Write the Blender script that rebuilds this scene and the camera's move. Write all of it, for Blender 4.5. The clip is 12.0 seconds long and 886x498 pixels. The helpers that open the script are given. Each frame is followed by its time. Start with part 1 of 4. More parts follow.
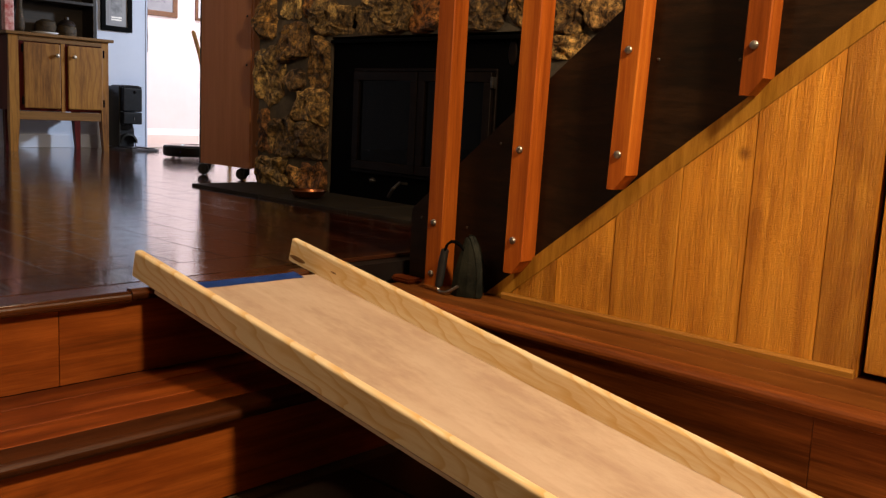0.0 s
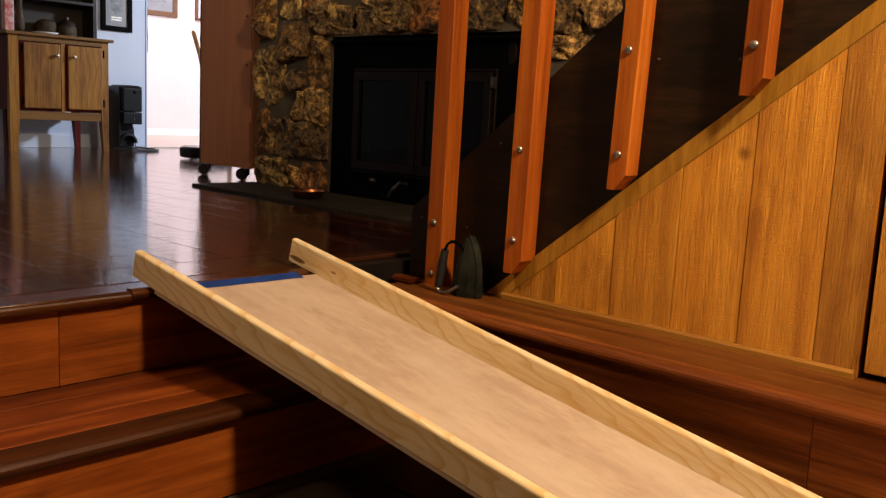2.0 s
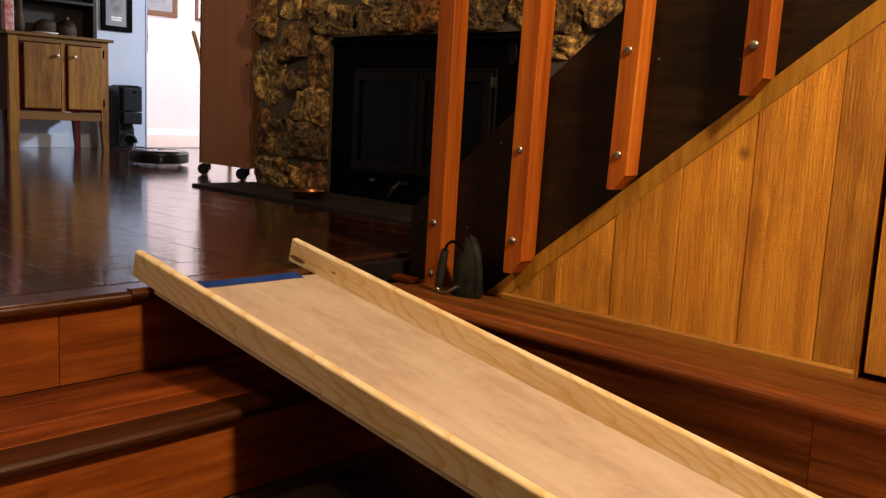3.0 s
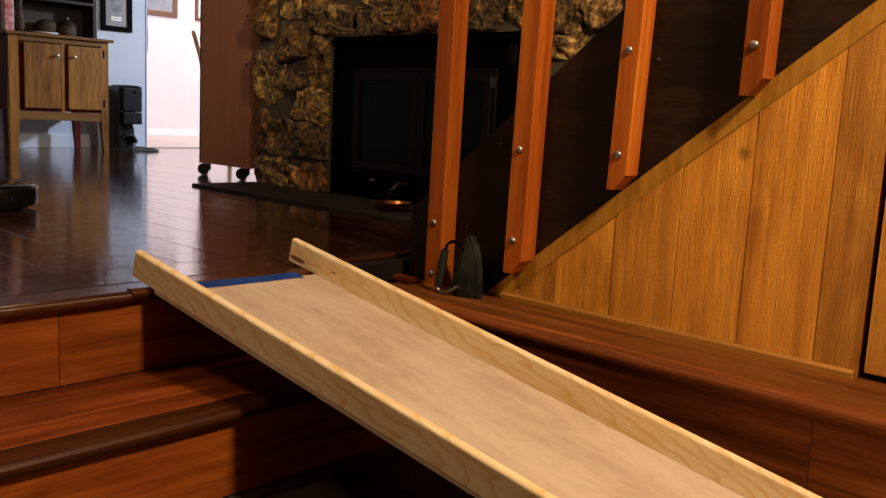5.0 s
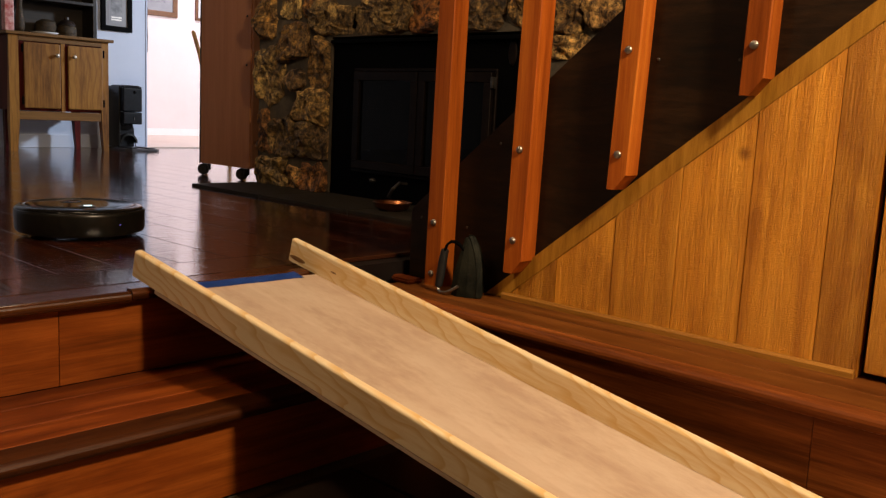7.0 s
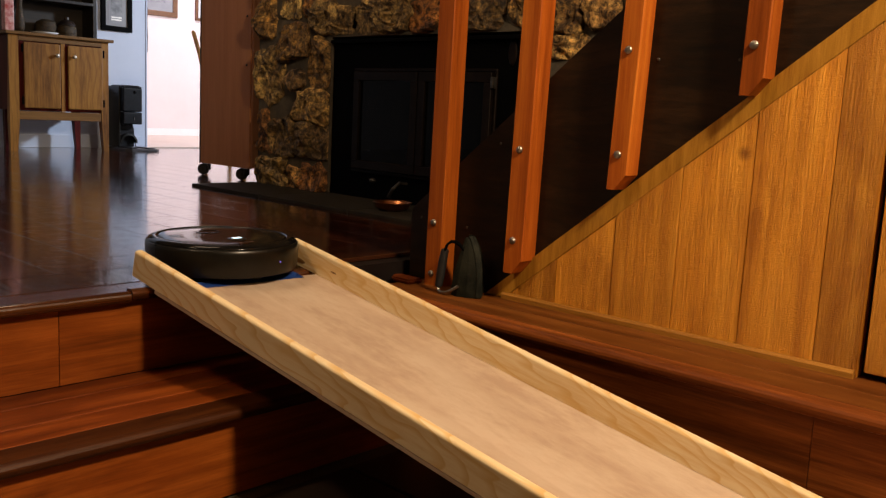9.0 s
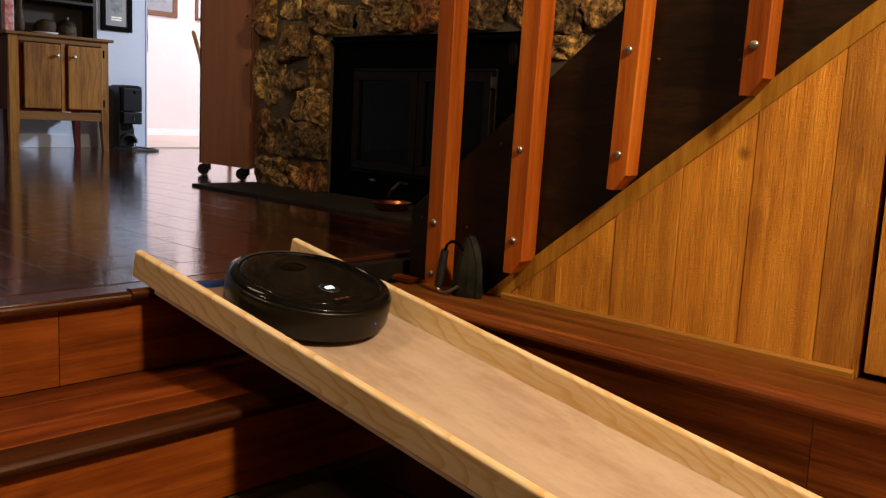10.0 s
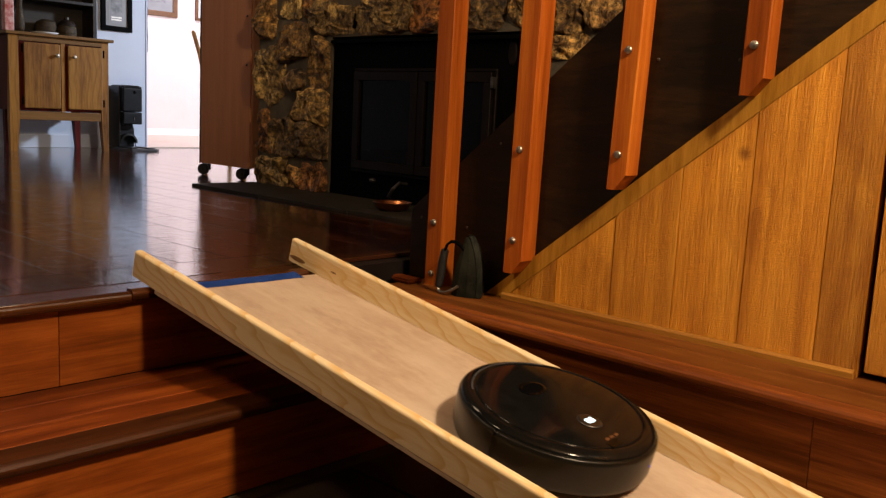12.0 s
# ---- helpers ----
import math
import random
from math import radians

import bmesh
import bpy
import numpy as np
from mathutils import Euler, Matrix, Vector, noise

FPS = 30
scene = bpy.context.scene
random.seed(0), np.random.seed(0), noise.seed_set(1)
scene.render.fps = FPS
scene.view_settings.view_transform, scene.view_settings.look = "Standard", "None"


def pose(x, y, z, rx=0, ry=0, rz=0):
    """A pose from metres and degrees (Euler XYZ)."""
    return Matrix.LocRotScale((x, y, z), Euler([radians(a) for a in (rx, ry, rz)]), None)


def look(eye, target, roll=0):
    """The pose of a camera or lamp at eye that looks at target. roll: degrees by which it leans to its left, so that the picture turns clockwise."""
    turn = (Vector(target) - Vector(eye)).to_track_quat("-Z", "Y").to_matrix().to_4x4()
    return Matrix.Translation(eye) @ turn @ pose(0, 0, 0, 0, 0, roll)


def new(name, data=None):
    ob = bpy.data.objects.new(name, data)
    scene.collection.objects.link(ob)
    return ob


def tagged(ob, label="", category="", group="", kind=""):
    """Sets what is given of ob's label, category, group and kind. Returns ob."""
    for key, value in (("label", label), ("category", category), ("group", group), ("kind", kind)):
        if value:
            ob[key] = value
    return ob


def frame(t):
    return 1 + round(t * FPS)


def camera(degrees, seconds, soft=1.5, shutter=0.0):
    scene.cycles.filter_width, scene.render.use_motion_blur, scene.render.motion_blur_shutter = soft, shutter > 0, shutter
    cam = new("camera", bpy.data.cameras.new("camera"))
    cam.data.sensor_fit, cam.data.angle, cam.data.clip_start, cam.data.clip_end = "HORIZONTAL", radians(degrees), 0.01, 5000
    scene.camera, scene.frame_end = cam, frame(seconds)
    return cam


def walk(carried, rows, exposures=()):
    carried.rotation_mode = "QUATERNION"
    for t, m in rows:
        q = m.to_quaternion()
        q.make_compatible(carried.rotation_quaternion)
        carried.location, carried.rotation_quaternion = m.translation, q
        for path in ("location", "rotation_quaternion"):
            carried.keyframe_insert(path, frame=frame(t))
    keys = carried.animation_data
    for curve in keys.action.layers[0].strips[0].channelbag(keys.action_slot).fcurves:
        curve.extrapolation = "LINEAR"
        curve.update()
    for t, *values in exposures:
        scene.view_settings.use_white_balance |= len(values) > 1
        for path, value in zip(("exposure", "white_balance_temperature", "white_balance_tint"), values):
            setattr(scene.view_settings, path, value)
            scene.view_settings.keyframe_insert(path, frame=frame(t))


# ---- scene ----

# ---------- camera: stands still on the entry floor, looking up the steps ----------
cam = camera(53.2, 12.0, soft=1.3, shutter=0.4)
STAND = pose(0, 0, 0.38, 81.25, -2.86, -46.57)
walk(cam, [(0, STAND), (12, STAND)], exposures=[(0, 0.02), (3.2, 0.02), (4.8, -0.10), (10.5, -0.10), (10.9, 0.02), (12, 0.02)])

# ---------- light ----------
world = bpy.data.worlds.new("world")
scene.world = world
world.use_nodes = True
world.node_tree.nodes["Background"].inputs[0].default_value = (0.5, 0.6, 0.8, 1)
world.node_tree.nodes["Background"].inputs[1].default_value = 0.02


def lamp(name, kind, place, target, energy, colour, size):
    data = bpy.data.lights.new(name, kind)
    data.energy, data.color = energy, colour
    if kind == "AREA":
        data.shape, data.size = "DISK", size
    else:
        data.shadow_soft_size = size
    ob = new(name, data)
    ob.matrix_world = look(place, target)
    return ob


lamp("entry_lamp", "POINT", (1.06, -0.55, 1.8), (1.06, -0.55, 0), 282, (1.0, 0.76, 0.50), 0.12)
# unseen narrow fill, added to brighten the faces turned left
spot = lamp("left_fill", "AREA", (-0.5, 1.85, 2.42), (0.9, 1.15, -0.1), 4.5, (1.0, 0.72, 0.46), 0.4)
spot.data.spread = radians(75)
# added fill with no fixture behind it: lifts the stones and the cart
lamp("hearth_fill", "AREA", (1.3, 2.75, 2.42), (2.1, 3.1, 0), 10, (1.0, 0.72, 0.46), 0.6)
lamp("dining_lamp", "POINT", (5.7, 3.7, 1.85), (5.7, 3.7, 0), 540, (0.79, 0.88, 1.0), 0.15)
lamp("back_room_lamp", "AREA", (5.3, 7.2, 2.38), (5.3, 7.4, 0), 46, (1.0, 0.88, 0.89), 0.5)

# ---------- materials ----------
def material(name):
    m = bpy.data.materials.new(name)
    m.use_nodes = True
    nt = m.node_tree
    return m, nt, nt.nodes["Principled BSDF"]


def node(nt, kind, **inputs):
    n = nt.nodes.new(kind)
    for key, value in inputs.items():
        n.inputs[key.replace("_", " ")].default_value = value
    return n


def ramp_node(nt, stops):
    n = nt.nodes.new("ShaderNodeValToRGB")
    e = n.color_ramp.elements
    while len(e) < len(stops):
        e.new(0.5)
    for item, (at, c) in zip(e, stops):
        item.position, item.color = at, (*c, 1)
    return n


def shifted_coords(nt, stretch):
    """Object coordinates, moved by a random amount for each object and stretched along the grain."""
    tc, info = nt.nodes.new("ShaderNodeTexCoord"), nt.nodes.new("ShaderNodeObjectInfo")
    mul = nt.nodes.new("ShaderNodeMath")
    mul.operation = "MULTIPLY"
    mul.inputs[1].default_value = 53.0
    nt.links.new(info.outputs["Random"], mul.inputs[0])
    add = nt.nodes.new("ShaderNodeVectorMath")
    nt.links.new(tc.outputs["Object"], add.inputs[0])
    nt.links.new(mul.outputs[0], add.inputs[1])
    mp = nt.nodes.new("ShaderNodeMapping")
    mp.inputs["Scale"].default_value = stretch
    nt.links.new(add.outputs[0], mp.inputs["Vector"])
    return mp.outputs[0], info, add.outputs[0]


def bump(nt, p, height, strength, distance):
    b = node(nt, "ShaderNodeBump", Strength=strength, Distance=distance)
    nt.links.new(height, b.inputs["Height"])
    nt.links.new(b.outputs[0], p.inputs["Normal"])
    return b


def wood(name, dark, mid, light, stretch, rough, vary=0.3, rings=0.0, ring_scale=1.0, coat=0.0, relief=0.15, ripple=None, knots=0.0, spec=0.4, spread=0.12, ring_map=(10, 10, 10), ring_dir="Z", ring_wild=8.0, ring_from=0.62, deep=0.36, blotch=0.0, high=0.002):
    """Wood with the grain along the axis that stretch keeps small."""
    m, nt, p = material(name)
    co, info, moved = shifted_coords(nt, stretch)
    broad = node(nt, "ShaderNodeTexNoise", Scale=0.9, Detail=5.0, Roughness=0.6, Distortion=0.12)
    fine = node(nt, "ShaderNodeTexNoise", Scale=6.0, Detail=6.0, Roughness=0.7)
    for n in (broad, fine):
        nt.links.new(co, n.inputs["Vector"])
    mixv = nt.nodes.new("ShaderNodeMix")
    mixv.inputs[0].default_value = 0.35
    nt.links.new(broad.outputs[0], mixv.inputs[2])
    nt.links.new(fine.outputs[0], mixv.inputs[3])
    tone = ramp_node(nt, [(0.5 - spread, dark), (0.5, mid), (0.5 + spread, light)])
    nt.links.new(mixv.outputs[0], tone.inputs[0])
    colour = tone.outputs[0]
    if rings:
        wave = nt.nodes.new("ShaderNodeTexWave")
        wave.wave_type, wave.bands_direction, wave.wave_profile = "BANDS", ring_dir, "SAW"
        wave.inputs["Scale"].default_value = ring_scale
        wave.inputs["Distortion"].default_value = ring_wild
        wave.inputs["Detail"].default_value = 2.0
        wave.inputs["Detail Scale"].default_value = 0.6
        rm = nt.nodes.new("ShaderNodeMapping")
        rm.inputs["Scale"].default_value = ring_map
        nt.links.new(moved, rm.inputs["Vector"])
        nt.links.new(rm.outputs[0], wave.inputs["Vector"])
        sharp = ramp_node(nt, [(ring_from, (0, 0, 0)), (0.94, (1, 1, 1)), (1.0, (0, 0, 0))])
        nt.links.new(wave.outputs[1], sharp.inputs[0])
        fac = nt.nodes.new("ShaderNodeMath")
        fac.operation = "MULTIPLY"
        fac.inputs[1].default_value = rings
        nt.links.new(sharp.outputs[0], fac.inputs[0])
        mc = nt.nodes.new("ShaderNodeMix")
        mc.data_type = "RGBA"
        nt.links.new(fac.outputs[0], mc.inputs[0])
        nt.links.new(colour, mc.inputs[6])
        mc.inputs[7].default_value = (*dark, 1)
        colour = mc.outputs[2]
    if knots:
        tc = nt.nodes.new("ShaderNodeTexCoord")
        vo = node(nt, "ShaderNodeTexVoronoi", Scale=knots)
        nt.links.new(tc.outputs["Object"], vo.inputs["Vector"])
        spot = ramp_node(nt, [(0.03, (0.8, 0.8, 0.8)), (0.10, (0, 0, 0))])
        nt.links.new(vo.outputs["Distance"], spot.inputs[0])
        mk = nt.nodes.new("ShaderNodeMix")
        mk.data_type = "RGBA"
        nt.links.new(spot.outputs[0], mk.inputs[0])
        nt.links.new(colour, mk.inputs[6])
        mk.inputs[7].default_value = (dark[0] * 0.45, dark[1] * 0.4, dark[2] * 0.4, 1)
        colour = mk.outputs[2]
    if blotch:
        patch = node(nt, "ShaderNodeTexNoise", Scale=1.0, Detail=4.0, Roughness=0.6, Distortion=0.6)
        pm = nt.nodes.new("ShaderNodeMapping")
        pm.inputs["Scale"].default_value = [7.0 if v > 4 else 2.6 for v in stretch]
        nt.links.new(moved, pm.inputs["Vector"])
        nt.links.new(pm.outputs[0], patch.inputs["Vector"])
        shade = ramp_node(nt, [(0.34, (1 - blotch, 1 - 1.25 * blotch, 1 - 1.5 * blotch)), (0.52, (1, 1, 1)), (0.68, (1 + blotch * 0.5,) * 3)])
        nt.links.new(patch.outputs[0], shade.inputs[0])
        mb = nt.nodes.new("ShaderNodeMix")
        mb.data_type, mb.blend_type = "RGBA", "MULTIPLY"
        mb.inputs[0].default_value = 1.0
        nt.links.new(colour, mb.inputs[6])
        nt.links.new(shade.outputs[0], mb.inputs[7])
        colour = mb.outputs[2]
    hsv = nt.nodes.new("ShaderNodeHueSaturation")
    rng = nt.nodes.new("ShaderNodeMapRange")
    rng.inputs["To Min"].default_value, rng.inputs["To Max"].default_value = 1 - vary, 1 + vary
    nt.links.new(info.outputs["Random"], rng.inputs["Value"])
    nt.links.new(rng.outputs[0], hsv.inputs["Value"])
    nt.links.new(colour, hsv.inputs["Color"])
    nt.links.new(hsv.outputs[0], p.inputs["Base Color"])
    rr = nt.nodes.new("ShaderNodeMapRange")
    rr.inputs["To Min"].default_value, rr.inputs["To Max"].default_value = rough * 0.75, rough * 1.25
    nt.links.new(fine.outputs[0], rr.inputs["Value"])
    nt.links.new(rr.outputs[0], p.inputs["Roughness"])
    p.inputs["Specular IOR Level"].default_value = spec
    p.inputs["Coat Weight"].default_value = coat
    p.inputs["Coat Roughness"].default_value = rough * 0.8
    b = bump(nt, p, fine.outputs[0], relief, high)
    if ripple:
        tc = nt.nodes.new("ShaderNodeTexCoord")
        mp = nt.nodes.new("ShaderNodeMapping")
        mp.inputs["Scale"].default_value = ripple
        rip = node(nt, "ShaderNodeTexNoise", Scale=1.0, Detail=2.0)
        nt.links.new(tc.outputs["Object"], mp.inputs["Vector"])
        nt.links.new(mp.outputs[0], rip.inputs["Vector"])
        b2 = node(nt, "ShaderNodeBump", Strength=deep, Distance=0.004)
        nt.links.new(rip.outputs[0], b2.inputs["Height"])
        nt.links.new(b.outputs[0], b2.inputs["Normal"])
        nt.links.new(b2.outputs[0], p.inputs["Normal"])
    return m


def plain(name, a, b, scale, rough, metal=0.0, relief=0.0, coat=0.0, distance=0.002, spec=0.5):
    """A paint, metal, plastic or plaster: two tones mottled at two scales."""
    m, nt, p = material(name)
    co, info, moved = shifted_coords(nt, (1, 1, 1))
    n1 = node(nt, "ShaderNodeTexNoise", Scale=scale, Detail=6.0, Roughness=0.65)
    nt.links.new(co, n1.inputs["Vector"])
    tone = ramp_node(nt, [(0.35, a), (0.65, b)])
    nt.links.new(n1.outputs[0], tone.inputs[0])
    nt.links.new(tone.outputs[0], p.inputs["Base Color"])
    rr = nt.nodes.new("ShaderNodeMapRange")
    rr.inputs["To Min"].default_value, rr.inputs["To Max"].default_value = rough * 0.8, min(1, rough * 1.2)
    nt.links.new(n1.outputs[0], rr.inputs["Value"])
    nt.links.new(rr.outputs[0], p.inputs["Roughness"])
    p.inputs["Metallic"].default_value = metal
    p.inputs["Coat Weight"].default_value = coat
    p.inputs["Specular IOR Level"].default_value = spec
    if relief:
        n2 = node(nt, "ShaderNodeTexNoise", Scale=scale * 6, Detail=5.0, Roughness=0.7)
        nt.links.new(co, n2.inputs["Vector"])
        bump(nt, p, n2.outputs[0], relief, distance)
    return m


def glow(name, colour, strength):
    m, nt, p = material(name)
    p.inputs["Base Color"].default_value = (*colour, 1)
    p.inputs["Emission Color"].default_value = (*colour, 1)
    p.inputs["Emission Strength"].default_value = strength
    return m


def stone_material():
    m, nt, p = material("fieldstone")
    co, info, moved = shifted_coords(nt, (1, 1, 1))
    n1 = node(nt, "ShaderNodeTexNoise", Scale=9.0, Detail=10.0, Roughness=0.72, Distortion=1.6)
    n2 = node(nt, "ShaderNodeTexNoise", Scale=52.0, Detail=6.0, Roughness=0.75, Distortion=0.5)
    for n in (n1, n2):
        nt.links.new(co, n.inputs["Vector"])
    kinds = ramp_node(nt, [(0.0, (0.11, 0.074, 0.032)), (0.22, (0.34, 0.205, 0.062)), (0.42, (0.17, 0.118, 0.052)), (0.60, (0.40, 0.30, 0.13)), (0.80, (0.32, 0.14, 0.036)), (1.0, (0.14, 0.105, 0.056))])
    nt.links.new(info.outputs["Random"], kinds.inputs[0])
    veins = ramp_node(nt, [(0.37, (0.10, 0.07, 0.04)), (0.46, (0.62, 0.52, 0.38)), (0.55, (1.3, 1.2, 0.95)), (0.66, (2.6, 2.4, 1.8))])
    nt.links.new(n1.outputs[0], veins.inputs[0])
    mul = nt.nodes.new("ShaderNodeMix")
    mul.data_type, mul.blend_type = "RGBA", "MULTIPLY"
    mul.inputs[0].default_value = 1.0
    nt.links.new(kinds.outputs[0], mul.inputs[6])
    nt.links.new(veins.outputs[0], mul.inputs[7])
    speck = ramp_node(nt, [(0.42, (0.12, 0.10, 0.08)), (0.51, (0.95, 0.95, 0.95)), (0.62, (1.9, 1.75, 1.45))])
    nt.links.new(n2.outputs[0], speck.inputs[0])
    mul2 = nt.nodes.new("ShaderNodeMix")
    mul2.data_type, mul2.blend_type = "RGBA", "MULTIPLY"
    mul2.inputs[0].default_value = 0.85
    nt.links.new(mul.outputs[2], mul2.inputs[6])
    nt.links.new(speck.outputs[0], mul2.inputs[7])
    nt.links.new(mul2.outputs[2], p.inputs["Base Color"])
    p.inputs["Roughness"].default_value = 0.62
    b = bump(nt, p, n1.outputs[0], 0.9, 0.02)
    b2 = node(nt, "ShaderNodeBump", Strength=0.7, Distance=0.006)
    nt.links.new(n2.outputs[0], b2.inputs["Height"])
    nt.links.new(b.outputs[0], b2.inputs["Normal"])
    nt.links.new(b2.outputs[0], p.inputs["Normal"])
    return m


ALONG_X, ALONG_Y, ALONG_Z = (1.2, 22, 22), (22, 1.2, 22), (22, 22, 1.2)
FLOOR_WOOD = wood("floor_wood", (0.022, 0.0052, 0.0022), (0.044, 0.0100, 0.0042), (0.074, 0.0185, 0.0075), ALONG_Y, 0.105, 0.35, coat=0.4, ripple=(9, 55, 9), relief=0.10, spec=1.0, deep=0.30)
STEP_WOOD = wood("step_wood", (0.0353, 0.00704, 0.00128), (0.147, 0.0308, 0.0048), (0.311, 0.0776, 0.0116), (1.7, 38, 38), 0.36, 0.42, blotch=0.35, relief=0.12, spec=0.22, spread=0.21)
RISER_WOOD = wood("riser_wood", (0.0748, 0.0176, 0.00269), (0.229, 0.0554, 0.00739), (0.414, 0.116, 0.0168), (1.7, 38, 38), 0.36, 0.28, blotch=0.30, relief=0.12, spec=0.22, spread=0.23)
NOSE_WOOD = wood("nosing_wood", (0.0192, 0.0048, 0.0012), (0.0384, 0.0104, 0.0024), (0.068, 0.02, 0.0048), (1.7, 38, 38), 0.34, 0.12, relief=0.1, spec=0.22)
BORDER_WOOD = wood("border_wood", (0.020, 0.0055, 0.002), (0.038, 0.0105, 0.004), (0.062, 0.019, 0.007), ALONG_X, 0.11, 0.2, coat=0.5, ripple=(40, 9, 9), relief=0.10, spec=0.9, deep=0.30)
LIP_WOOD = wood("floor_lip_wood", (0.0255, 0.0068, 0.0017), (0.0493, 0.0136, 0.0034), (0.08075, 0.0238, 0.00595), (1.7, 38, 38), 0.14, 0.15, relief=0.1, spec=0.7)
LEDGE_WOOD = wood("ledge_wood", (0.042, 0.012, 0.0025), (0.108, 0.034, 0.0066), (0.20, 0.072, 0.015), (34, 1.5, 34), 0.40, 0.12, blotch=0.25, relief=0.12, spec=0.12, spread=0.21)
SHOE_WOOD = wood("shoe_strip_wood", (0.22, 0.088, 0.012), (0.32, 0.138, 0.020), (0.41, 0.19, 0.03), (34, 1.5, 34), 0.50, 0.06, relief=0.2, spec=0.2)
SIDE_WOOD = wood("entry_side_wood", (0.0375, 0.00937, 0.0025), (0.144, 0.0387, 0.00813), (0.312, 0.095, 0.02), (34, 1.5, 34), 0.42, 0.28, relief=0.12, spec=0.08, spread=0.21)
PANEL_WOOD = wood("cedar_panel", (0.4, 0.138, 0.00972), (0.594, 0.24, 0.0194), (0.745, 0.34, 0.0378), (44, 44, 2.0), 0.50, 0.20, rings=0.34, ring_scale=0.7, relief=1.0, ripple=(60, 60, 110), deep=0.13, knots=5.5, spec=0.25, spread=0.18, blotch=0.28, high=0.005, ring_map=(10, 10, 2.6), ring_dir="Y", ring_wild=13.0)
TRIM_WOOD = wood("cedar_trim", (0.27, 0.112, 0.010), (0.40, 0.185, 0.018), (0.50, 0.245, 0.030), (20, 60, 6), 0.50, 0.06, relief=0.5, spec=0.25, spread=0.16)
POST_WOOD = wood("baluster_wood", (0.20, 0.039, 0.004), (0.37, 0.086, 0.009), (0.55, 0.165, 0.018), (30, 30, 1.3), 0.36, 0.26, relief=0.35, spec=0.3, spread=0.18)
STRINGER_WOOD = wood("stringer_wood", (0.0045, 0.00225, 0.00075), (0.0135, 0.005625, 0.0015), (0.027, 0.012, 0.00375), (6, 3, 14), 0.5, 0.05, relief=0.3, rings=0.5, ring_scale=0.8, spec=0.25, ring_map=(6, 6, 9), ring_dir="Z")
PINE = wood("pine_board", (0.60, 0.37, 0.12), (0.74, 0.605, 0.375), (0.78, 0.67, 0.45), (1.5, 14, 20), 0.48, 0.03, rings=0.72, blotch=0.08, ring_scale=1.25, relief=0.12, spec=0.3, spread=0.2, ring_map=(5.5, 0.6, 19), ring_dir="DIAGONAL", ring_wild=18.0, ring_from=0.56)
PLY = wood("plywood", (0.399, 0.29, 0.214), (0.475, 0.366, 0.276), (0.527, 0.423, 0.328), (4.0, 9, 9), 0.50, 0.02, rings=0.35, ring_scale=0.35, relief=0.1, spec=0.3, spread=0.10, ring_map=(2.6, 6, 6), ring_dir="Y", ring_wild=9.0)
OAK = wood("oak", (0.090, 0.032, 0.005), (0.245, 0.110, 0.018), (0.32, 0.158, 0.028), (20, 20, 2.0), 0.42, 0.08, rings=0.42, ring_scale=1.0, relief=0.3, spec=0.3, spread=0.17, ring_map=(8, 8, 3.5), ring_dir="X", ring_wild=12.0)
OAK_RAIL = wood("oak_rail", (0.075, 0.034, 0.009), (0.14, 0.068, 0.018), (0.19, 0.098, 0.028), ALONG_X, 0.42, 0.08, relief=0.3, spec=0.3)
CHERRY = wood("dark_red_wood", (0.030, 0.003, 0.003), (0.060, 0.006, 0.006), (0.090, 0.010, 0.009), ALONG_Z, 0.45, 0.1, spec=0.1)
CART_WOOD = wood("cart_wood", (0.28, 0.108, 0.038), (0.36, 0.145, 0.054), (0.42, 0.180, 0.072), (24, 24, 1.6), 0.48, 0.10, relief=0.15, spec=0.25, spread=0.2)
STONE = stone_material()
MORTAR = plain("mortar", (0.065, 0.052, 0.034), (0.115, 0.092, 0.060), 26, 0.9, relief=0.9, distance=0.006)
SLATE = plain("slate_tile", (0.016, 0.011, 0.008), (0.036, 0.026, 0.019), 9, 0.5, relief=0.4, spec=0.2)
HEARTH = plain("hearth_slate", (0.012, 0.010, 0.007), (0.032, 0.026, 0.018), 8, 0.65, relief=0.6, spec=0.2)
GROUT = plain("grout", (0.07, 0.058, 0.040), (0.12, 0.10, 0.07), 30, 0.9, relief=0.4)
BLACK_STEEL = plain("black_steel", (0.0008, 0.0008, 0.001), (0.0018, 0.0018, 0.0021), 14, 0.6, relief=0.08, spec=0.03)
BRONZE = plain("dark_bronze", (0.006, 0.0038, 0.003), (0.013, 0.008, 0.006), 20, 0.45, metal=0.5, spec=0.2)
BLACK_GLASS = plain("smoked_glass", (0.001, 0.001, 0.001), (0.002, 0.002, 0.002), 5, 0.06, spec=0.12)
BLUE_PAINT = plain("blue_grey_paint", (0.50, 0.57, 0.72), (0.54, 0.61, 0.76), 3, 0.7, relief=0.15)
WHITE_PAINT = plain("white_paint", (0.74, 0.645, 0.64), (0.79, 0.69, 0.685), 3, 0.7, relief=0.15)
PALE_FLOOR = plain("pale_vinyl", (0.60, 0.49, 0.43), (0.68, 0.57, 0.50), 4, 0.35, relief=0.1)
TRIM_PAINT = plain("white_trim", (0.80, 0.79, 0.78), (0.85, 0.84, 0.83), 6, 0.4)
TAN_PAINT = plain("tan_plaster", (0.15, 0.10, 0.055), (0.19, 0.128, 0.07), 3, 0.8, relief=0.2)
BOT_BLACK = plain("gloss_black_plastic", (0.003, 0.003, 0.003), (0.006, 0.006, 0.006), 40, 0.11, spec=0.17)
